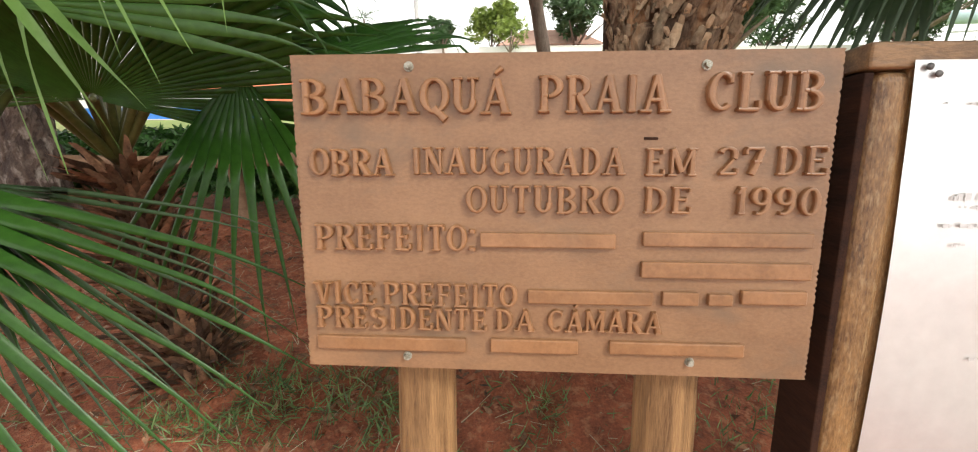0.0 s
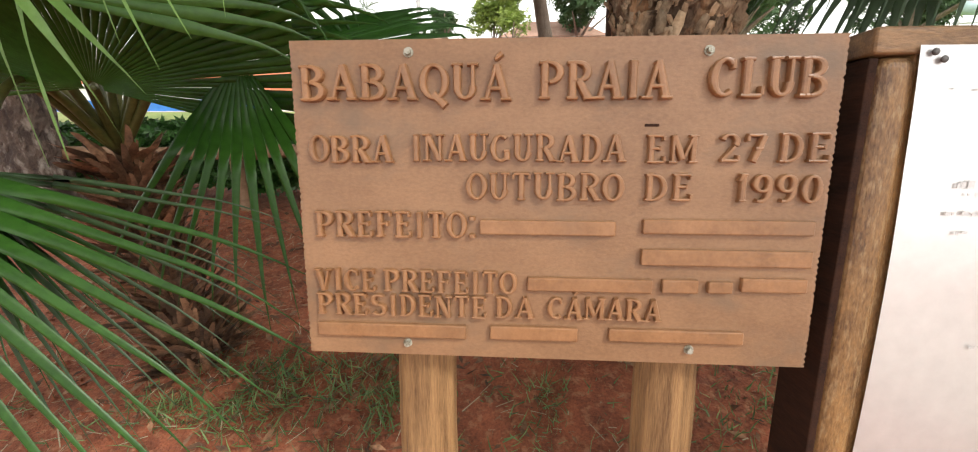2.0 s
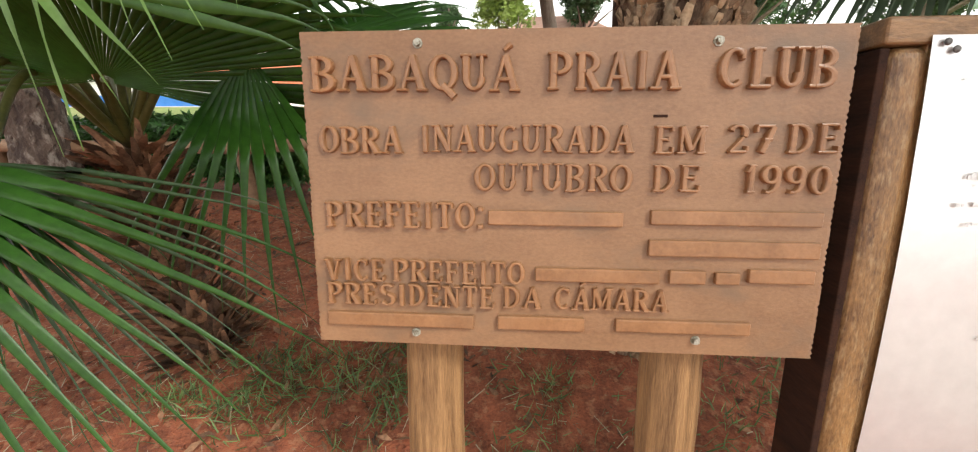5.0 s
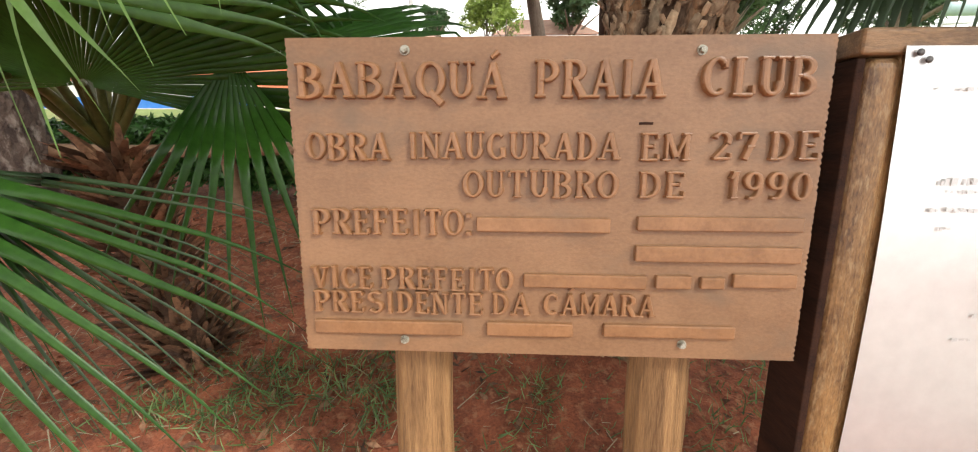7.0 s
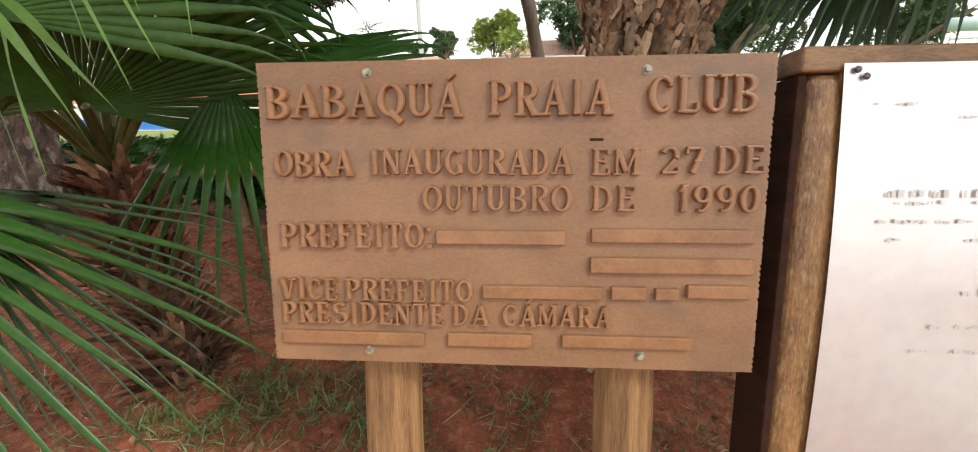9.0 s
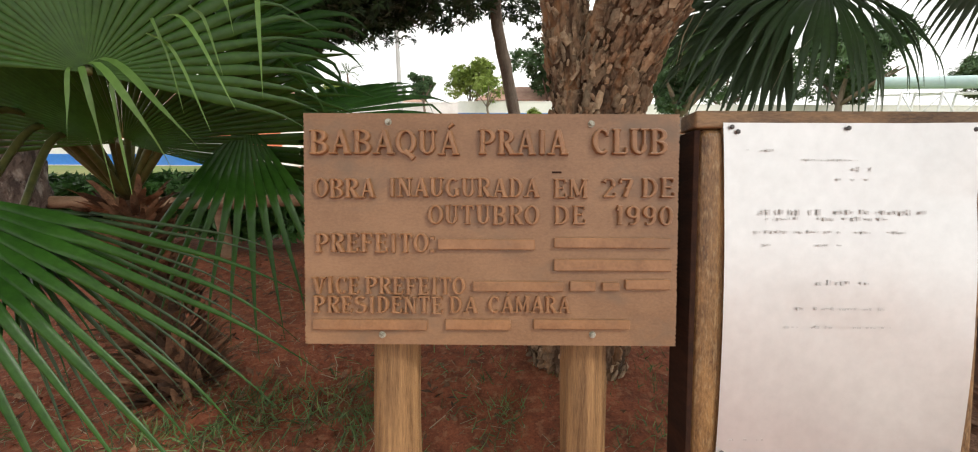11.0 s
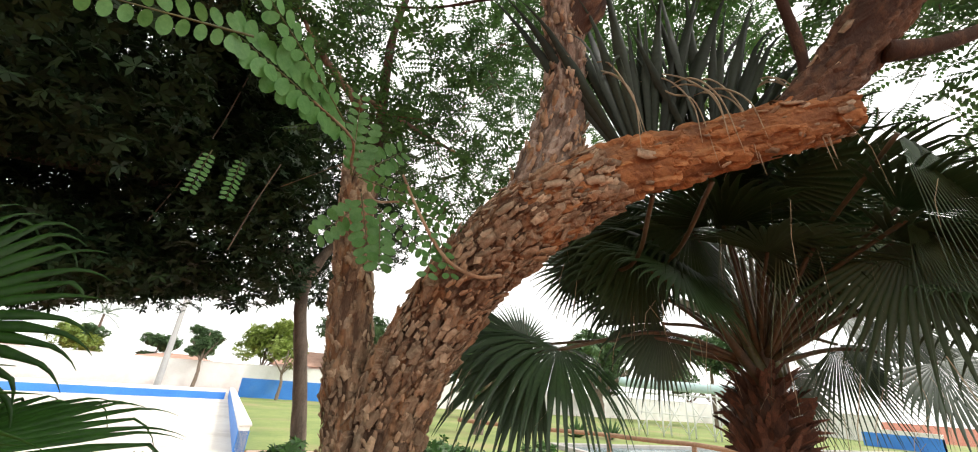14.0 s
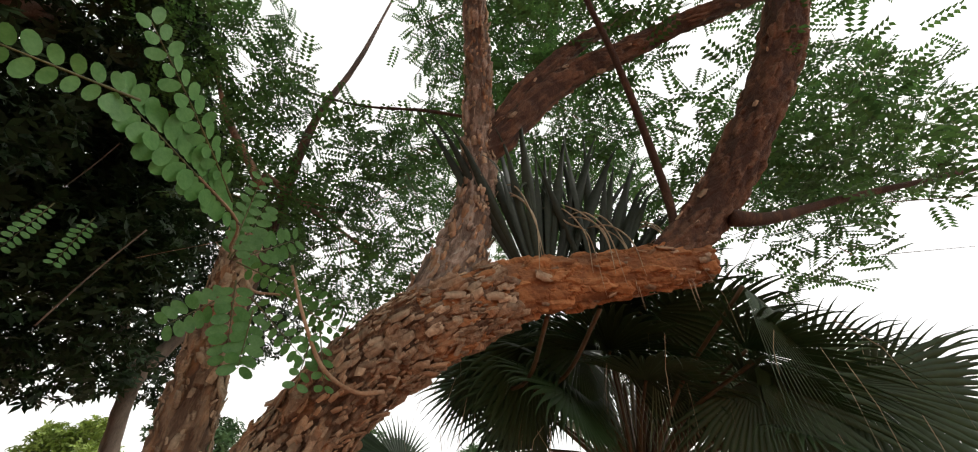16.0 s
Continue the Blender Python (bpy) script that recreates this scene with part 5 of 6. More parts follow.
    front = [((3.3, 0.55, 3.1), (0.3, -0.1, 0.9), (-0.2, -1.0, 0.1), 0.75), ((2.85, 0.85, 3.1), (-0.1, 0.1, 0.9), (0.1, -1.0, 0.1), 0.75), ((2.4, 1.3, 2.55), (-0.6, 0.5, 0.2), (0.1, -0.9, 0.4), 0.7),
            ((3.2, 1.5, 2.6), (0.2, 0.8, 0.2), (0, -0.6, 0.8), 0.75), ((3.8, 1.1, 2.3), (0.8, 0.4, -0.2), (-0.3, -0.7, 0.6), 0.7), ((3.65, 0.1, 2.05), (0.6, -0.5, -0.6), (-0.3, -0.8, 0.5), 0.65),
            ((2.1, 0.55, 2.45), (-0.7, -0.2, -0.2), (0.1, -0.7, 0.7), 0.6), ((2.45, -0.35, 2.6), (0.0, -0.8, -0.3), (0.3, 0.4, 0.9), 0.72), ((2.75, 0.05, 2.85), (-0.2, -0.7, 0.2), (0.2, -0.2, 1.0), 0.75)]
    back = [((2.3, 0.75, 2.65), (-0.8, -0.1, 0.0), (0.1, -0.6, 0.8), 0.66), ((2.55, 0.55, 2.95), (-0.5, -0.3, 0.4), (0.2, -0.6, 0.8), 0.7), ((3.6, 0.5, 2.9), (0.7, -0.4, 0.3), (-0.3, -0.5, 0.8), 0.75), ((2.25, 0.35, 2.7), (-0.4, -0.6, 0.0), (0.3, -0.2, 0.9), 0.68), ((2.55, 0.95, 2.75), (-0.5, 0.2, 0.4), (0.1, -0.9, 0.2), 0.7),
            ((3.1, 1.05, 2.85), (0.1, 0.3, 0.6), (0.0, -1.0, 0.2), 0.75), ((3.5, 0.95, 2.75), (0.5, 0.2, 0.4), (-0.2, -1.0, 0.2), 0.75), ((2.35, 0.15, 2.95), (-0.3, -0.5, 0.4), (0.3, -0.3, 0.9), 0.68)]
    upper = [((2.05, 0.85, 2.55), (-0.7, 0.1, 0.05), (0.1, -1.0, 0.0), 0.62), ((2.6, -0.3, 2.5), (0.15, -0.3, -0.9), (-0.9, -0.3, -0.2), 0.8), ((2.78, -0.65, 2.45), (0.15, -0.4, -0.9), (-0.9, -0.3, -0.2), 0.8),
            ((2.8, 0.3, 2.7), (-0.1, -0.5, 0.5), (0.1, -0.7, 0.6), 0.7), ((3.3, 0.15, 2.95), (0.2, -0.7, 0.3), (0, -0.5, 0.9), 0.75), ((2.05, 0.8, 2.8), (-0.3, 0.1, -0.6), (0.1, -1.0, 0.2), 0.72),
            ((2.33, 0.64, 2.8), (-0.2, -0.1, -0.6), (0.1, -1.0, 0.2), 0.72), ((2.62, 0.34, 2.98), (-0.4, -0.2, 0.1), (0.2, -0.8, 0.4), 0.75)]
    hubs = low + front + back + upper
    for k, (hub, axis) in enumerate((((2.05, -0.55, 2.74), (0.70, 0.0, -0.70)), ((2.34, -0.40, 2.50), (0.60, -0.05, -0.80)))):
        frond(th, c, hub, axis, (-0.60, -0.70, 0.60), 0.88, 140 + k, d, s, 0.12, span=90, segments=22, split=0.13, droop=0.35, hang=0.3, fold=0.4, threads=14)
    for k, (hub, axis, normal, r) in enumerate(hubs):
        frond(th, c, hub, axis, normal, r, 50 + k, d, s, 0.10, span=260 if hub[1] >= 0 else 190, segments=46 if hub[1] >= 0 else 34, split=0.60 if hub[1] >= 0 else 0.48, droop=0.5, hang=0.9, fold=0.25, threads=7 if k % 3 == 0 else 2)
    for k, (dx, dy, dz) in enumerate(((-0.14, -0.08, 0.72), (0.02, -0.12, 0.80), (0.12, 0.02, 0.85), (0.26, -0.08, 0.62), (0.42, -0.05, 0.50), (-0.34, 0.0, 0.62), (-0.52, 0.05, 0.42), (0.52, 0.06, 0.22), (-0.10, 0.15, 0.8))):
        a = Vector((c[0] + 0.22 * dx, c[1] + 0.22 * dy - 0.06, c[2] - 0.10))
        mid = Vector((c[0] + dx * 0.55, c[1] + dy * 0.55, c[2] + dz * 0.45))
        part("old_stalk", tube("old_stalk", [tuple(a), tuple(mid), (c[0] + dx, c[1] + dy, c[2] + dz)], (0.042, 0.024, 0.014), 5, 8), M["stalk"] if k % 2 else s, th, "thick bare leaf stalk")
    # old fans, sky glint put into their pale grey-green; long free tips hang like a curtain
    curtain = [((2.54, 0.22, 2.67), (0.39, -0.23, -0.98), 0.98), ((2.67, 0.03, 2.74), (0.37, -0.20, -1.03), 1.05), ((2.37, 0.44, 2.83), (0.51, -0.18, -0.92), 0.95), ((2.94, -0.06, 3.02), (0.34, -0.16, -1.1), 1.05),
               ((3.05, -0.30, 2.60), (0.50, -0.25, -0.8), 0.9)]
    for k, (hub, axis, r) in enumerate(curtain):
        frond(th, c, hub, axis, (-0.60, -0.70, 0.45), r, 240 + k, M["fan_glint"], s, 0.10, span=84, segments=20, split=0.12, droop=0.32, hang=0.25, fold=0.4, threads=6)
    for k, (hub, axis) in enumerate((((3.35, 0.45, 2.15), (0.3, -0.2, -0.9)), ((3.55, 0.25, 2.35), (0.2, -0.3, -0.9)), ((3.3, 0.75, 1.95), (0.6, 0.1, -0.75)))):
        frond(th, c, hub, axis, (-0.3, -0.9, 0.2), 0.72, 280 + k, d, s, 0.12, span=150, segments=34, split=0.42, droop=0.7, hang=0.6, fold=0.3, threads=10)
    for k, (hub, axis) in enumerate((((3.23, -0.36, 2.63), (0.11, -0.75, 0.38)), ((3.33, -0.62, 2.50), (0.05, -0.62, 0.29)))):
        frond(th, c, hub, axis, (-0.3, -0.5, -0.8), 0.62, 290 + k, d, s, 0.12, span=130, segments=22, split=0.62, droop=0.15, hang=0.5, fold=0.35, threads=3)
    frond(th, c, (3.45, -0.75, 2.55), (0.1, -0.5, -0.6), (-0.5, -0.5, 0.6), 0.85, 260, d, s, 0.2, span=140, segments=26, split=0.42, droop=0.5, hang=0.5, fold=0.4, threads=14)


right_palm()


def caught_frond(hub, axis, normal, radius, seed, span, tail):
    """A dead dark frond lying in the crotch of the big limb."""
    th = thing("fallen_frond", "dark withered fan frond caught on the tree limb", "palm frond", group="caught fronds")
    st = part("frond_stalk", tube("frond_stalk", [hub, tail[0], tail[1]], (0.012, 0.012, 0.014), 5, 8), M["stalk_dark"], th)
    turn = frame_axes(axis, normal)
    jit = random.Random(seed + 5)
    count = 25
    for k in range(count):
        a = radians(span) * ((k + jit.uniform(0.1, 0.9)) / count - 0.5)
        way = turn @ np.array([math.sin(a), math.cos(a), jit.uniform(-0.12, 0.12)])
        face = np.array(normal) + np.array((jit.uniform(-0.7, 0.7), 0, 0))
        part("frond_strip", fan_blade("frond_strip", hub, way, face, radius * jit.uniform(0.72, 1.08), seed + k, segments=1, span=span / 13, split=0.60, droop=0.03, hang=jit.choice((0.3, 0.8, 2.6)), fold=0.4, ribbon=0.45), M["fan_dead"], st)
    rng = random.Random(seed)
    for k in range(7):
        x = hub[0] + rng.uniform(-0.32, 0.36)
        y = hub[1] - 0.20 - (x - hub[0]) * 0.35
        part("dry_ribbon", tube("dry_ribbon", [(x - 0.03, y + 0.22, 3.28 + rng.uniform(-0.1, 0.12)), (x - 0.01, y + 0.06, 3.22 + rng.uniform(-0.1, 0.05)), (x + 0.02, y - 0.05, 3.0), (x + rng.uniform(0.0, 0.08), y - 0.08, 2.74 + rng.uniform(-0.12, 0.1))], (0.002, 0.005, 0.004, 0.001), 5, 4), M["thread"], th, "dry hanging leaf ribbon")


caught_frond((1.50, 0.16, 2.62), (-0.12, 0.05, 1.0), (-0.35, -0.9, 0.1), 1.24, 77, 66, [(1.75, 0.55, 2.45), (1.95, 1.0, 2.5)])
caught_frond((1.74, 0.02, 2.70), (0.10, 0.0, 1.0), (-0.4, -0.9, 0.1), 1.14, 78, 60, [(1.95, 0.45, 2.5), (2.1, 0.9, 2.5)])


# ---- hedge, rails, bin, box ----
def hedge(x0, x1, y0, y1, top, n, seed, label):
    rng = np.random.default_rng(seed)
    x = rng.uniform(x0, x1, n)
    y = rng.uniform(y0, y1, n)
    hump = np.array([top * (0.86 + 0.22 * noise.noise(Vector((a * 1.3, b * 1.5, seed)))) for a, b in zip(x, y)])
    z = hump * rng.uniform(0.05, 1.0, n) ** 0.5
    tv, tf = leaf_pair()
    V, F = scatter(tv, tf, np.stack([x, y, z], 1), turned(rng, n, (0, -0.3, 1), 1.0), rng.uniform(0.06, 0.11, n))
    return tagged(part("hedge", fast_mesh("hedge", V, F), M["hedge"]), label, "hedge", "", "stuff")


hedge(-5.5, -0.6, 2.72, 3.5, 0.80, 11000, 3, "low leafy green hedge behind the log rail")
hedge(-0.9, 0.35, 2.9, 3.6, 1.20, 2600, 4, "leafy green hedge behind the log rail")
hedge(0.9, 3.2, 3.0, 3.7, 1.20, 3600, 5, "leafy bright green hedge by the tree")


def fence_at(name, label, posts, rails, r=0.05):
    th = thing(name, label, "fence")
    for k, (x, y, h) in enumerate(posts):
        part("post", tube("post", [(x, y, -0.15), (x, y, h * 0.5), (x + 0.01, y, h)], (r * 1.15, r * 1.1, r * 1.05), 5, 14, 0.005, 6, k), M["rail"], th)
    for k, (a, b) in enumerate(rails):
        mid = [(a[i] + b[i]) / 2 - (0.015 if i == 2 else 0) for i in range(3)]
        part("rail", tube("rail", [a, mid, b], (r, r * 1.05, r * 0.95), 8, 14, 0.006, 4, k + 3), M["rail"], th)
    return th


fence_at("log_rail", "low brown log rail in front of the hedge", [(-5.0, 2.62, 0.66), (-2.6, 2.66, 0.64), (-0.2, 2.75, 0.68), (1.0, 2.85, 0.7)], [((-6.5, 2.55, 0.62), (-2.3, 2.58, 0.57)), ((-2.35, 2.58, 0.59), (1.1, 2.78, 0.66))], 0.055)
fence_at("log_fence", "two-rail log fence by the pavement", [(5.55, 2.1, 0.84), (5.56, 3.3, 0.86)], [((4.3, 3.55, 0.78), (5.62, 2.1, 0.86)), ((4.3, 3.5, 0.42), (5.85, 2.04, 0.66))], 0.058)
fence_at("pool_fence", "slim log fence along the pool deck", [(7.4, 7.6, 0.95), (8.6, 6.2, 0.95), (9.0, 3.9, 0.98), (9.3, 2.6, 1.0), (12, 2.2, 1.0)],
         [((4.5, 10.2, 0.92), (7.4, 7.6, 0.92)), ((7.4, 7.6, 0.92), (8.6, 6.2, 0.92)), ((8.6, 6.2, 0.92), (9.0, 3.9, 0.93)), ((9.0, 3.9, 0.93), (9.3, 2.6, 0.95)), ((9.3, 2.6, 0.95), (15, 1.6, 0.98)), ((7.4, 7.6, 0.5), (8.6, 6.2, 0.5)), ((9.0, 3.9, 0.5), (9.3, 2.6, 0.5))], 0.05)


def slat_bin(x, y, r=0.36, h=0.62, count=26):
    th = thing("waste_bin", "round waste bin of upright half-log slats on the pavement", "waste bin", (x, y, 0.03))
    bm = bmesh.new()
    w = 2 * math.pi * r / count * 0.80
    for k in range(7):
        a = math.pi * k / 6
        for z in (0.0, h):
            bm.verts.new((-math.cos(a) * w / 2, -math.sin(a) * 0.024, z + (0.006 if z and k % 2 else 0)))
    bm.verts.ensure_lookup_table()
    vs = bm.verts[:]
    for k in range(6):
        bm.faces.new((vs[2 * k], vs[2 * k + 2], vs[2 * k + 3], vs[2 * k + 1]))
    bm.faces.new([vs[2 * k] for k in range(7)][::-1])
    bm.faces.new([vs[2 * k + 1] for k in range(7)])
    bm.faces.new((vs[12], vs[0], vs[1], vs[13]))
    bmesh.ops.recalc_face_normals(bm, faces=bm.faces)
    me = to_mesh("slat", bm)
    me.materials.append(M["slat"])
    rng = random.Random(2)
    for k in range(count):
        a = 2 * math.pi * k / count
        part("slat", me, None, th, at=Matrix.Translation((r * math.cos(a), r * math.sin(a), rng.uniform(-0.0, 0.015))) @ pose(0, 0, 0, 0, 0, math.degrees(a) + 90))
    for z in (0.12, h - 0.10):
        ring = [(0.985 * r * math.cos(t * math.pi / 12), 0.985 * r * math.sin(t * math.pi / 12), z) for t in range(25)]
        part("hoop", tube("hoop", ring, [0.006] * 25, 1, 6, cap=False), M["wire"], th, "wire hoop")
    bm = bmesh.new()
    bmesh.ops.create_cone(bm, cap_ends=True, segments=24, radius1=r * 0.96, radius2=r * 0.96, depth=0.03, matrix=Matrix.Translation((0, 0, 0.03)))
    part("floor_disc", bm, M["slat"], th)


slat_bin(3.50, 0.46, 0.33, 0.56)


def planter():
    th = thing("planter_box", "open red-stained board box on the pavement edge", "planter", (4.2, 2.7, 0.03))
    for sx, sy, cx, cy in ((1.5, 0.05, 0.0, 0.75), (0.05, 1.4, -0.75, 0.0), (0.05, 1.4, 0.75, 0.0)):
        part("side_board", box((sx, sy, 0.34), (cx, cy, 0.17), 0.006), M["red_board"], th)
    part("soil", box((1.44, 1.4, 0.08), (0, 0, 0.04)), M["soil"], th, "dark soil")
    part("front_board", box((1.5, 0.05, 0.22), (0, -0.70, 0.11), 0.006), M["red_board"], th)
    blk = thing("concrete_block", "grey hollow concrete block beside the red box", "block", (3.85, 1.86, 0.03))
    part("block", box((0.95, 0.17, 0.13), (0, 0, 0.065), 0.012), M["old_concrete"], blk)
    kb = thing("kerb", "reddish timber kerb along the pavement", "kerb", (0, 0, 0), kind="structure")
    for a, b in (((4.35, 1.80), (5.6, 1.55)), ((5.65, 1.54), (7.6, 1.1))):
        d = Vector((b[0] - a[0], b[1] - a[1], 0))
        part("kerb_board", box((d.length, 0.12, 0.14), (0, 0, 0.07), 0.012), M["red_board"], kb, at=pose((a[0] + b[0]) / 2, (a[1] + b[1]) / 2, 0.03, 0, 0, math.degrees(math.atan2(d.y, d.x))))


planter()


# ---- distance ----
def wall_run(name, label, a, b, height, mats, thick=0.2, blue=0.0):
    """A straight wall with a painted lower band that stands a little proud."""
    d = Vector((b[0] - a[0], b[1] - a[1], 0))
    m = pose((a[0] + b[0]) / 2, (a[1] + b[1]) / 2, 0, 0, 0, math.degrees(math.atan2(d.y, d.x)))
    th = thing(name, label, "wall", m=m, kind="structure")
    part("wall_body", box((d.length, thick, height), (0, 0, height / 2), 0.01, 1), mats[0], th)
    if blue:
        part("painted_band", box((d.length, thick + 0.02, blue), (0, 0, blue / 2), 0.005, 1), mats[1], th, "bright blue painted band")
    part("coping", box((d.length + 0.04, thick + 0.06, 0.06), (0, 0, height + 0.03), 0.01, 1), mats[0], th)
    return th


W, B = M["white"], M["blue"]
wall_run("low_wall", "low blue wall with a white coping beside the lawn", (-0.55, 10.6), (-3.4, 35), 0.55, (W, B), 0.22, 0.46)
wall_run("court_kerb", "low blue kerb wall across the court", (-26, 25.5), (-3.3, 31), 0.55, (W, B), 0.3, 0.42)
wall_run("boundary_wall", "long white boundary wall behind the court", (-60, 44), (-2, 44), 2.3, (W, B), 0.3)
wall_run("pool_wall", "white wall with a blue lower band behind the lawn", (-2.9, 34.6), (8, 34.6), 2.2, (W, B), 0.3, 1.3)
wall_run("garden_wall", "long plain white wall behind the lawn", (8, 34.8), (60, 34.8), 2.0, (W, W), 0.3)
wall_run("pool_side_wall", "blue wall beyond the pool", (38, 12.8), (38, 17), 1.1, (W, B), 0.3, 0.9)
wall_run("side_wall", "plain white wall past the pool", (45, 19), (45, 34), 2.0, (W, W), 0.3)
wall_run("stripe_wall", "low wall striped blue and white in front of a terracotta slope", (-14.5, 9.7), (-6.6, 9.7), 0.62, (W, B), 0.25, 0.30)


def slope(x0, x1, y0, y1, h):
    bm = bmesh.new()
    v = [bm.verts.new(p) for p in ((x0, y0, 0.02), (x1, y0, 0.02), (x1, y1, h), (x0, y1, h), (x0, y1, 0), (x1, y1, 0), (x0, y0, 0), (x1, y0, 0))]
    for f in ((0, 1, 2, 3), (3, 2, 5, 4), (0, 3, 4, 6), (1, 7, 5, 2), (6, 7, 1, 0), (4, 5, 7, 6)):
        bm.faces.new([v[k] for k in f])
    bmesh.ops.recalc_face_normals(bm, faces=bm.faces)
    tagged(part("ramp", bm, M["orange"]), "terracotta-coloured sloping ramp beyond the hedge", "ramp")


slope(-15, -7.2, 10.0, 13.0, 1.0)


def far_tree(x, y, height, crown, mat, seed, label, trunk=0.14, low=0.42, n=900, leaf=0.35):
    rng = np.random.default_rng(seed)
    th = thing("tree", label, "tree", (x, y, 0), group="distant trees")
    top = height - crown * 0.5
    part("trunk", tube("trunk", [(0, 0, -0.2), (0.1, 0, height * low * 0.6), (0.0, 0.1, height * low), (0.1, 0, top)], (trunk * 1.3, trunk, trunk * 0.9, trunk * 0.3), 5, 10, 0.02), M["grey_bark"], th)
    for k in range(4):
        a = rng.uniform(0, 6.28)
        part("limb", tube("limb", [(0, 0.05, height * low), (crown * 0.35 * math.cos(a), crown * 0.35 * math.sin(a), height * (low + 0.16)), (crown * 0.75 * math.cos(a), crown * 0.75 * math.sin(a), height * (low + 0.32))], (trunk * 0.6, trunk * 0.45, trunk * 0.15), 4, 8), M["grey_bark"], th)
    cl = []
    for k in range(11):
        a = rng.uniform(0, 6.28)
        q = crown * rng.uniform(0.15, 0.75)
        cl.append((q * math.cos(a), q * math.sin(a), height * (low + 0.12) + (height * (0.80 - low)) * rng.random() ** 0.8, crown * 0.40, crown * 0.40, crown * 0.30))
    pts = clump_points(rng, cl, n)
    tv, tf = leaf_pair()
    V, F = scatter(tv, tf, pts, turned(rng, n, (0, 0, 1), 1.0), rng.uniform(0.6, 1.2, n) * leaf)
    tagged(part("crown", fast_mesh("crown", V, F), mat, th), kind="stuff")
    return th


G, LM = M["far_leaf"], M["lime_leaf"]
far_tree(-7.2, 43.2, 5.4, 1.35, G, 1, "round dark green tree behind the court", 0.13, 0.42, 1500, 0.24)
far_tree(-2.0, 36.8, 6.0, 2.6, LM, 2, "yellow-green leafy tree behind the lawn", 0.12, 0.30, 1400, 0.36)
far_tree(-0.4, 33.0, 4.2, 1.7, LM, 3, "small half-bare tree by the low wall", 0.10, 0.42, 260, 0.30)
far_tree(-19, 52, 4.8, 2.2, LM, 4, "bright small tree beyond the court", 0.14, 0.3, 700, 0.36)
far_tree(-24, 66, 5.6, 2.6, G, 5, "broad distant green tree", 0.2, 0.25, 1000, 0.55)
far_tree(-17, 70, 5.6, 2.6, G, 6, "broad distant green tree", 0.2, 0.25, 1000, 0.55)
far_tree(-12, 72, 7.6, 2.2, G, 7, "tall distant green tree", 0.2, 0.3, 900, 0.55)
far_tree(-32, 62, 5.6, 2.6, G, 8, "broad distant green tree", 0.2, 0.25, 900, 0.55)
far_tree(7.5, 15.8, 4.2, 1.7, G, 9, "lawn tree with a short thick trunk", 0.22, 0.30, 2200, 0.22)
far_tree(5.6, 18.6, 2.2, 0.8, G, 10, "small slender sapling on the lawn", 0.04, 0.45, 260, 0.20)
far_tree(2.9, 28.0, 1.7, 0.7, LM, 11, "small bright shrub by the blue wall", 0.05, 0.15, 300, 0.22)
far_tree(16, 40, 9.0, 4.5, G, 12, "broad green tree behind the pool wall", 0.25, 0.25, 1300, 0.55)
far_tree(27, 32, 8.0, 4.2, G, 13, "broad green tree behind the slide", 0.25, 0.25, 1300, 0.55)
far_tree(36, 27, 8.0, 4.2, G, 14, "broad green tree by the pool", 0.25, 0.25, 1200, 0.55)
far_tree(6, 44, 8.0, 4.0, G, 15, "broad green tree behind the pool wall", 0.25, 0.25, 1200, 0.55)
far_tree(-46, 46, 9.0, 5.0, G, 16, "broad distant green tree", 0.25, 0.25, 1000, 0.6)
far_tree(10, 37.5, 6.0, 3.0, G, 18, "broad green tree behind the wall", 0.2, 0.25, 1000, 0.45)
far_tree(21, 37.5, 6.5, 3.2, G, 19, "broad green tree behind the wall", 0.2, 0.25, 1000, 0.45)
far_tree(32, 37.5, 6.0, 3.0, G, 20, "broad green tree behind the wall", 0.2, 0.25, 1000, 0.45)
far_tree(44, 37.0, 6.5, 3.4, G, 21, "broad green tree behind the wall", 0.2, 0.25, 1000, 0.45)
far_tree(11.5, 24, 5.0, 2.2, G, 17, "lawn tree with a pale trunk", 0.15, 0.35, 900, 0.3)


def feather_palm(x, y, h):
    th = thing("palm_tree", "tall distant feather palm against the sky", "palm", (x, y, 0))
    part("trunk", tube("trunk", [(0, 0, -0.2), (0.1, 0, h * 0.5), (0, 0, h)], (0.28, 0.2, 0.16), 5, 10, 0.02), M["grey_bark"], th)
    rng = np.random.default_rng(4)
    tv, tf = pinnate(16, 1.0, 0.16, 0.25)
    for k in range(15):
        a, e = k * 2.4, rng.uniform(-0.1, 1.1)
        y_ = np.array((math.cos(a) * math.cos(e), math.sin(a) * math.cos(e), math.sin(e)))
        v = tv.copy()
        v[:, 2] -= 0.55 * v[:, 1] ** 2
        V, F = scatter(v, tf, np.array([[0, 0, h]]), np.array([frame_axes(y_, (0.01, 0.02, 1))]), np.array([3.0]))
        part("frond", fast_mesh("frond", V, F), G, th)


feather_palm(-27.0, 79, 8.2)


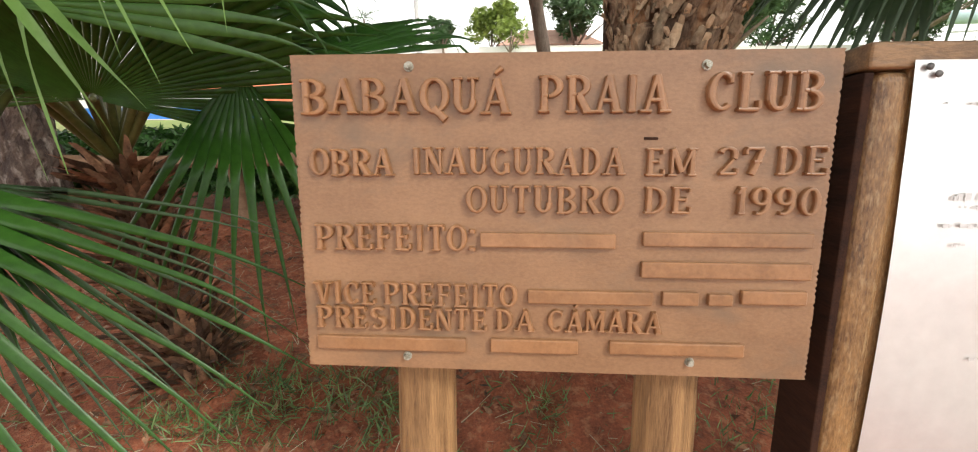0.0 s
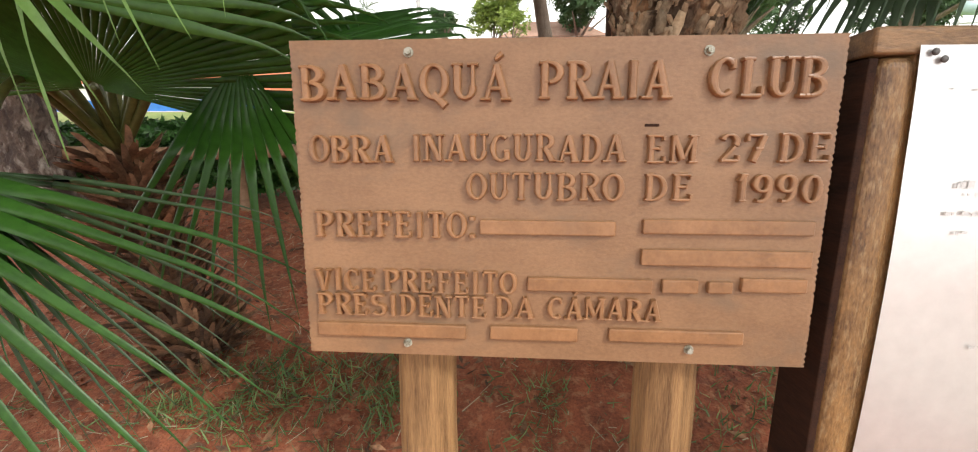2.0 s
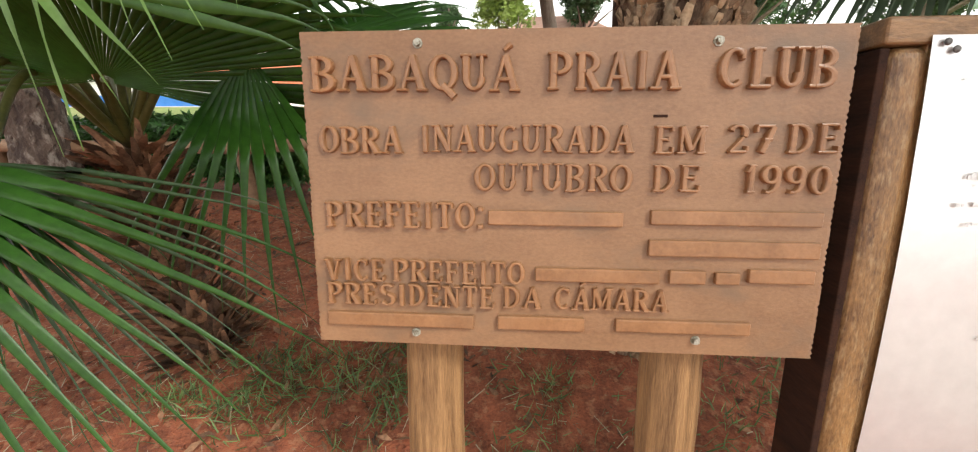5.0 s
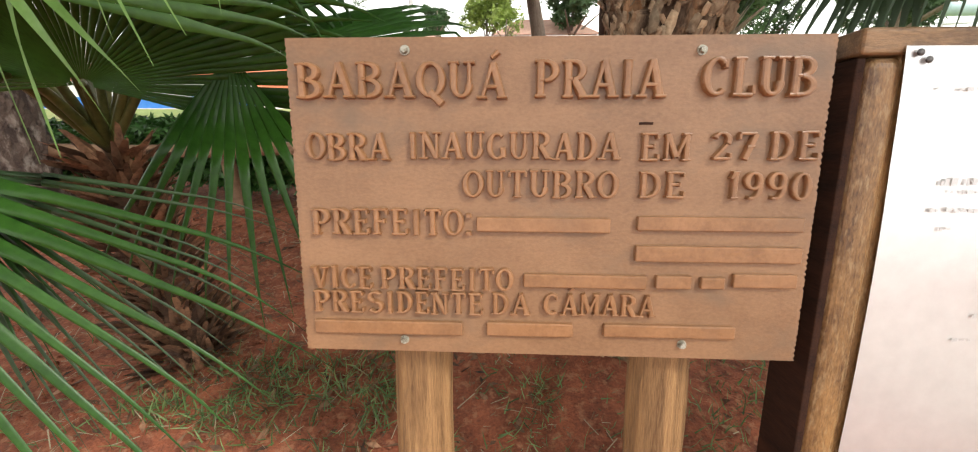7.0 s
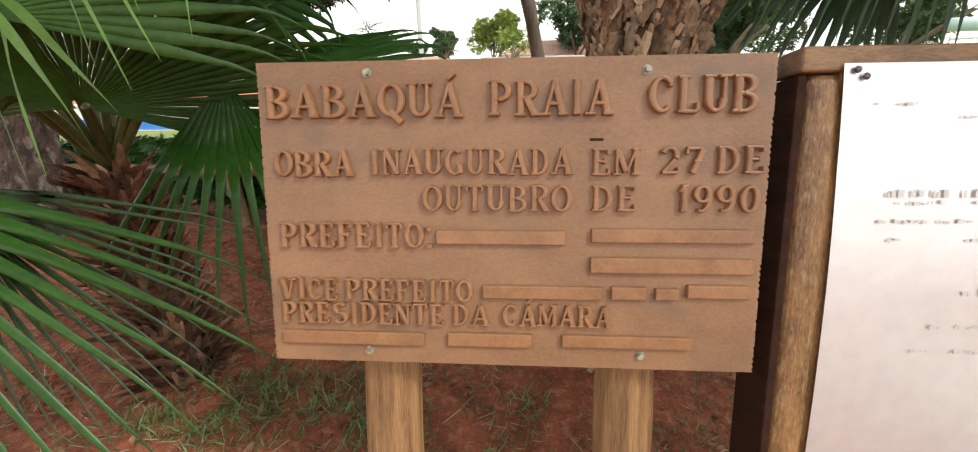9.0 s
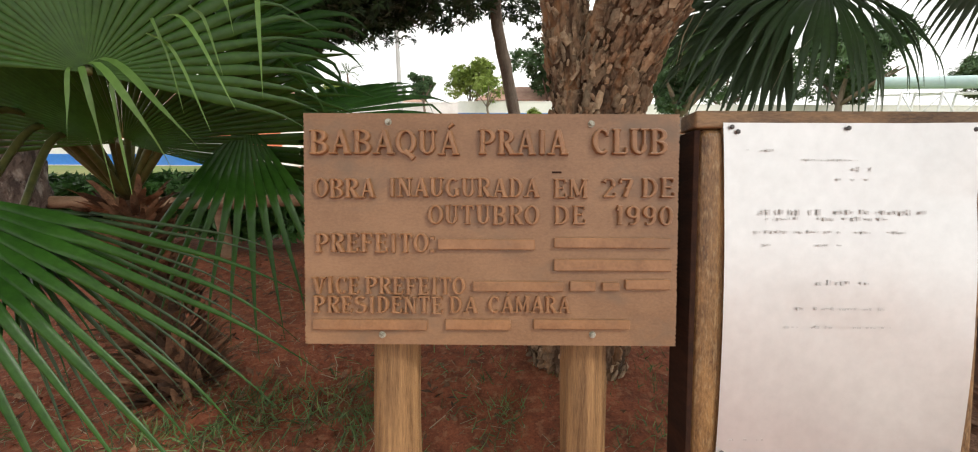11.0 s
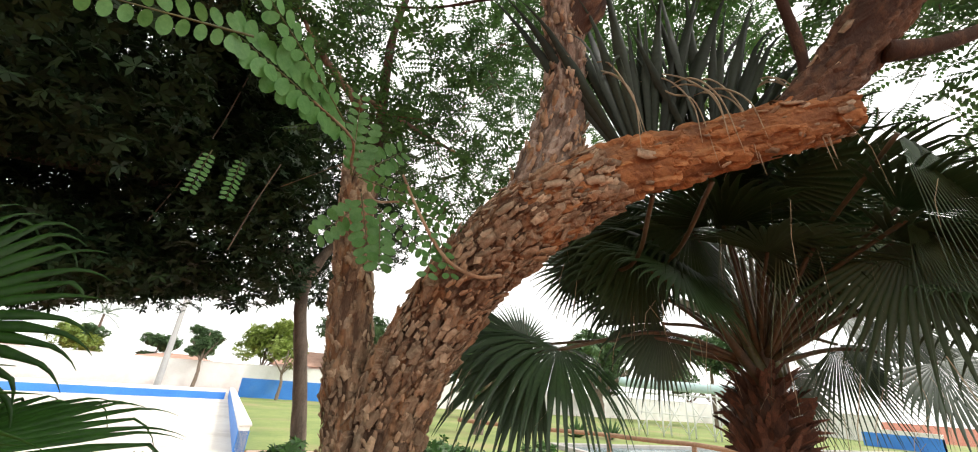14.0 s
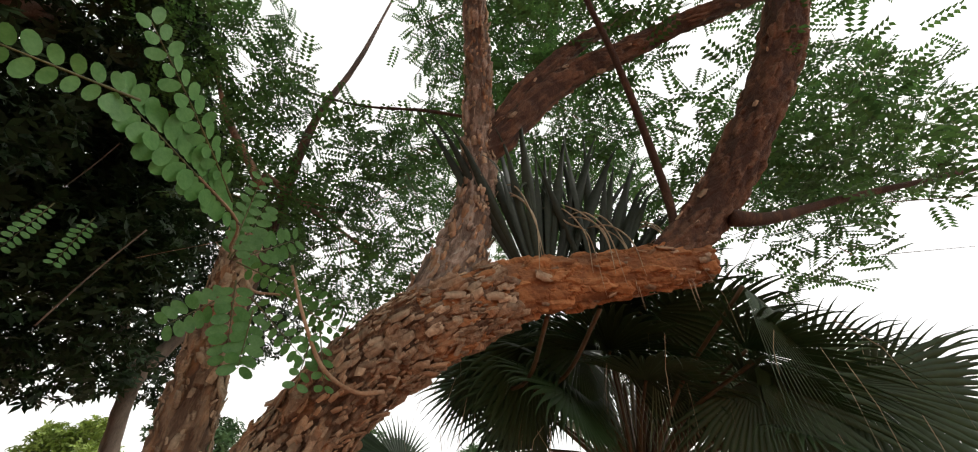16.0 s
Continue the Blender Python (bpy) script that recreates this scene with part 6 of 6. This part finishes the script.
def light_pole(x, y, h):
    th = thing("light_pole", "tall grey concrete light pole beyond the court", "pole", (x, y, 0))
    part("shaft", tube("shaft", [(0, 0, -0.3), (0, 0, h * 0.5), (0, 0, h)], (0.20, 0.16, 0.11), 4, 12), M["grey_post"], th)
    part("cross_arm", box((1.6, 0.12, 0.12), (0, 0, h - 0.5), 0.01), M["grey_post"], th)


light_pole(-7.4, 33.0, 10.5)


def house(x, y, w, d, h, rise, label):
    th = thing("house", label, "house", (x, y, 0), group="distant houses")
    part("wall", box((w, d, h), (0, 0, h / 2)), M["white"], th)
    bm = bmesh.new()
    e = 0.4
    v = [bm.verts.new(p) for p in ((-w / 2 - e, -d / 2 - e, h), (w / 2 + e, -d / 2 - e, h), (w / 2 + e, d / 2 + e, h), (-w / 2 - e, d / 2 + e, h), (-w / 2 + d / 3, 0, h + rise), (w / 2 - d / 3, 0, h + rise))]
    for f in ((0, 1, 5, 4), (1, 2, 5), (2, 3, 4, 5), (3, 0, 4), (0, 3, 2, 1)):
        bm.faces.new([v[k] for k in f])
    bmesh.ops.recalc_face_normals(bm, faces=bm.faces)
    part("roof", bm, M["roof"], th, "low hipped tile roof")
    for k in (-1, 0, 1):
        win = part("window", box((1.1, 0.08, 1.0), (k * w / 3.4, -d / 2, h * 0.55), 0.01, 1), M["white"], th)
        part("pane", box((0.9, 0.04, 0.8), (k * w / 3.4, -d / 2 - 0.04, h * 0.55)), M["glass"], win)


house(3.5, 47, 10, 7, 2.6, 1.5, "white house with a faded tile roof")
house(-31, 58, 9, 7, 2.8, 1.7, "low house with a reddish tile roof")
house(-13, 64, 7, 6, 2.6, 0.6, "long white building beyond the wall")
house(-46, 60, 10, 7, 2.8, 1.4, "low house with a pale roof")


def slide():
    th = thing("water_slide", "teal water slide tube on white steel scaffolding", "water slide", (21.0, 16.6, 0))
    part("tube", tube("tube", [(-3.0, 2.6, 2.75), (-1.0, 1.0, 2.7), (1.2, -0.8, 2.65), (3.0, -2.2, 2.55), (4.6, -3.4, 2.3)], (0.27, 0.27, 0.27, 0.27, 0.27), 8, 16), M["teal"], th, "teal slide tube")
    for k in range(7):
        x = -2.6 + k * 1.0
        y = 2.2 - k * 0.8
        for dy in (-0.6, 0.6):
            part("post", tube("post", [(x, y + dy, 0), (x, y + dy, 2.35)], (0.05, 0.05), 2, 8), M["steel"], th)
        part("cross_bar", tube("cross_bar", [(x, y - 0.6, 2.2), (x, y + 0.6, 2.2)], (0.04, 0.04), 2, 8), M["steel"], th)
        if k < 6:
            for z0, z1 in ((0.2, 2.2), (2.2, 0.2), (2.25, 2.25), (1.2, 1.2)):
                part("brace", tube("brace", [(x, y - 0.6, z0), (x + 1.0, y - 1.4, z1)], (0.028, 0.028), 2, 6), M["steel"], th)


slide()


def agave(x, y, s, seed):
    th = thing("agave", "grey-green agave rosette on the lawn", "plant", (x, y, 0.02), group="agaves on the lawn")
    rng = np.random.default_rng(seed)
    for k in range(22):
        a, e = k * 2.4, rng.uniform(0.25, 1.3)
        d = np.array((math.cos(a) * math.cos(e), math.sin(a) * math.cos(e), math.sin(e)))
        ax = frame_axes(d, (0.01, 0.02, 1))
        tv = np.array([(-0.06, 0, 0), (0.06, 0, 0), (-0.08, 0.5, -0.02), (0.08, 0.5, -0.02), (-0.005, 1, 0.03), (0.005, 1, 0.03), (0, 0.0, -0.05), (0, 0.5, -0.07)])
        tf = np.array([(0, 1, 3, 2), (2, 3, 5, 4), (0, 2, 7, 6), (1, 6, 7, 3)])
        V, F = scatter(tv, tf, np.zeros((1, 3)), np.array([ax]), np.array([s]))
        part("leaf", fast_mesh("leaf", V, F), G, th)


agave(12.6, 12.0 + 4.0, 1.0, 1)
agave(14.0, 15.4, 1.0, 2)


# ---- litter and grass near the signs ----
def grass_tufts():
    rng = np.random.default_rng(71)
    spots = [(-1.05, 0.62, 0.32, 0.16, 1300), (-1.35, 0.45, 0.25, 0.12, 600), (-0.62, 0.75, 0.16, 0.2, 450), (-0.52, 0.42, 0.12, 0.18, 380), (0.12, 0.65, 0.14, 0.25, 560), (0.0, 0.95, 0.25, 0.25, 220), (0.78, 0.65, 0.16, 0.22, 620),
             (1.05, 0.75, 0.16, 0.2, 520), (1.25, 0.42, 0.15, 0.12, 300), (-2.2, 0.35, 0.3, 0.2, 300), (-0.15, 0.35, 0.5, 0.1, 200)]
    P = np.concatenate([np.stack([rng.normal(x, sx, n), rng.normal(y, sy, n), np.zeros(n)], 1) for x, y, sx, sy, n in spots])
    n = len(P)
    P[:, 1] -= 0.10
    P = P[np.array([noise.noise(Vector((a * 7, b * 7, 5.0))) for a, b, _ in P]) > rng.uniform(-0.45, 0.35, n)]
    n = len(P)
    P[:, 2] = [0.022 * noise.noise(Vector((a * 1.7, b * 1.7, 0))) for a, b, _ in P]
    tv = [(-0.035, 0, 0), (0.035, 0, 0), (-0.03, 0.5, 0.06), (0.03, 0.5, 0.06), (-0.003, 1, 0.3), (0.003, 1, 0.3)]
    tf = [(0, 1, 3, 2), (2, 3, 5, 4)]
    d = rng.normal(size=(n, 3)) * (0.75, 0.75, 0.3) + (0, 0, 0.8)
    A = np.array([frame_axes(d[k], rng.normal(size=3)) for k in range(n)])
    V, F = scatter(tv, tf, P, A, rng.uniform(0.035, 0.10, n))
    tagged(part("grass", fast_mesh("grass", V, F), M["grass"]), "sparse tufts of green grass on red dirt", "grass", "", "stuff")


grass_tufts()


def litter():
    rng = np.random.default_rng(81)
    n = 3600
    P = np.stack([rng.uniform(-3.0, 2.0, n), rng.uniform(-0.2, 2.7, n), np.zeros(n)], 1)
    P[:, 2] = [0.022 * noise.noise(Vector((a * 1.7, b * 1.7, 0))) + 0.012 for a, b, _ in P]
    tv = [(0, -1, 0), (0.35, -0.1, 0.12), (0.05, 1, 0.0), (-0.35, 0.1, 0.14)]
    V, F = scatter(tv, [(0, 1, 2, 3)], P, turned(rng, n, (0, 0, 1), 0.5), 0.008 + 0.040 * rng.uniform(0, 1, n) ** 2.5)
    tagged(part("leaf_litter", fast_mesh("leaf_litter", V, F), M["dry"]), "scattered dry brown leaves on the dirt", "leaves", "", "stuff")
    n = 1300
    P = np.stack([rng.uniform(-3.2, 2.2, n), rng.uniform(-0.2, 2.2, n), np.zeros(n)], 1)
    P[:, 2] = [0.022 * noise.noise(Vector((a * 1.7, b * 1.7, 0))) + 0.012 for a, b, _ in P]
    tv = [(-0.05, -1, 0), (0.05, -1, 0), (0.04, 1, 0.1), (-0.04, 1, 0.1)]
    V, F = scatter(tv, [(0, 1, 2, 3)], P, turned(rng, n, (0, 0, 1), 0.35), rng.uniform(0.015, 0.05, n))
    tagged(part("straw", fast_mesh("straw", V, F), M["thread"]), "loose bits of pale straw on the dirt", "straw", "", "stuff")
    n = 4500
    P = np.stack([rng.uniform(-3.2, 2.3, n), rng.uniform(-0.2, 2.7, n), np.zeros(n)], 1)
    P[:, 2] = [0.022 * noise.noise(Vector((a * 1.7, b * 1.7, 0))) for a, b, _ in P]
    tv = [(1, 0, 0), (0, 1, 0), (-1, 0, 0), (0, -1, 0), (0.1, 0.1, 0.8), (0, 0, -0.5)]
    tf = [(0, 1, 4), (1, 2, 4), (2, 3, 4), (3, 0, 4), (1, 0, 5), (2, 1, 5), (3, 2, 5), (0, 3, 5)]
    V, F = scatter(tv, tf, P, turned(rng, n, (0, 0, 1), 0.3), 0.004 + 0.022 * rng.uniform(0, 1, n) ** 3)
    tagged(part("clods", fast_mesh("clods", V, F), M["dirt"]), "small crumbs of red earth", "soil", "", "stuff")


litter()
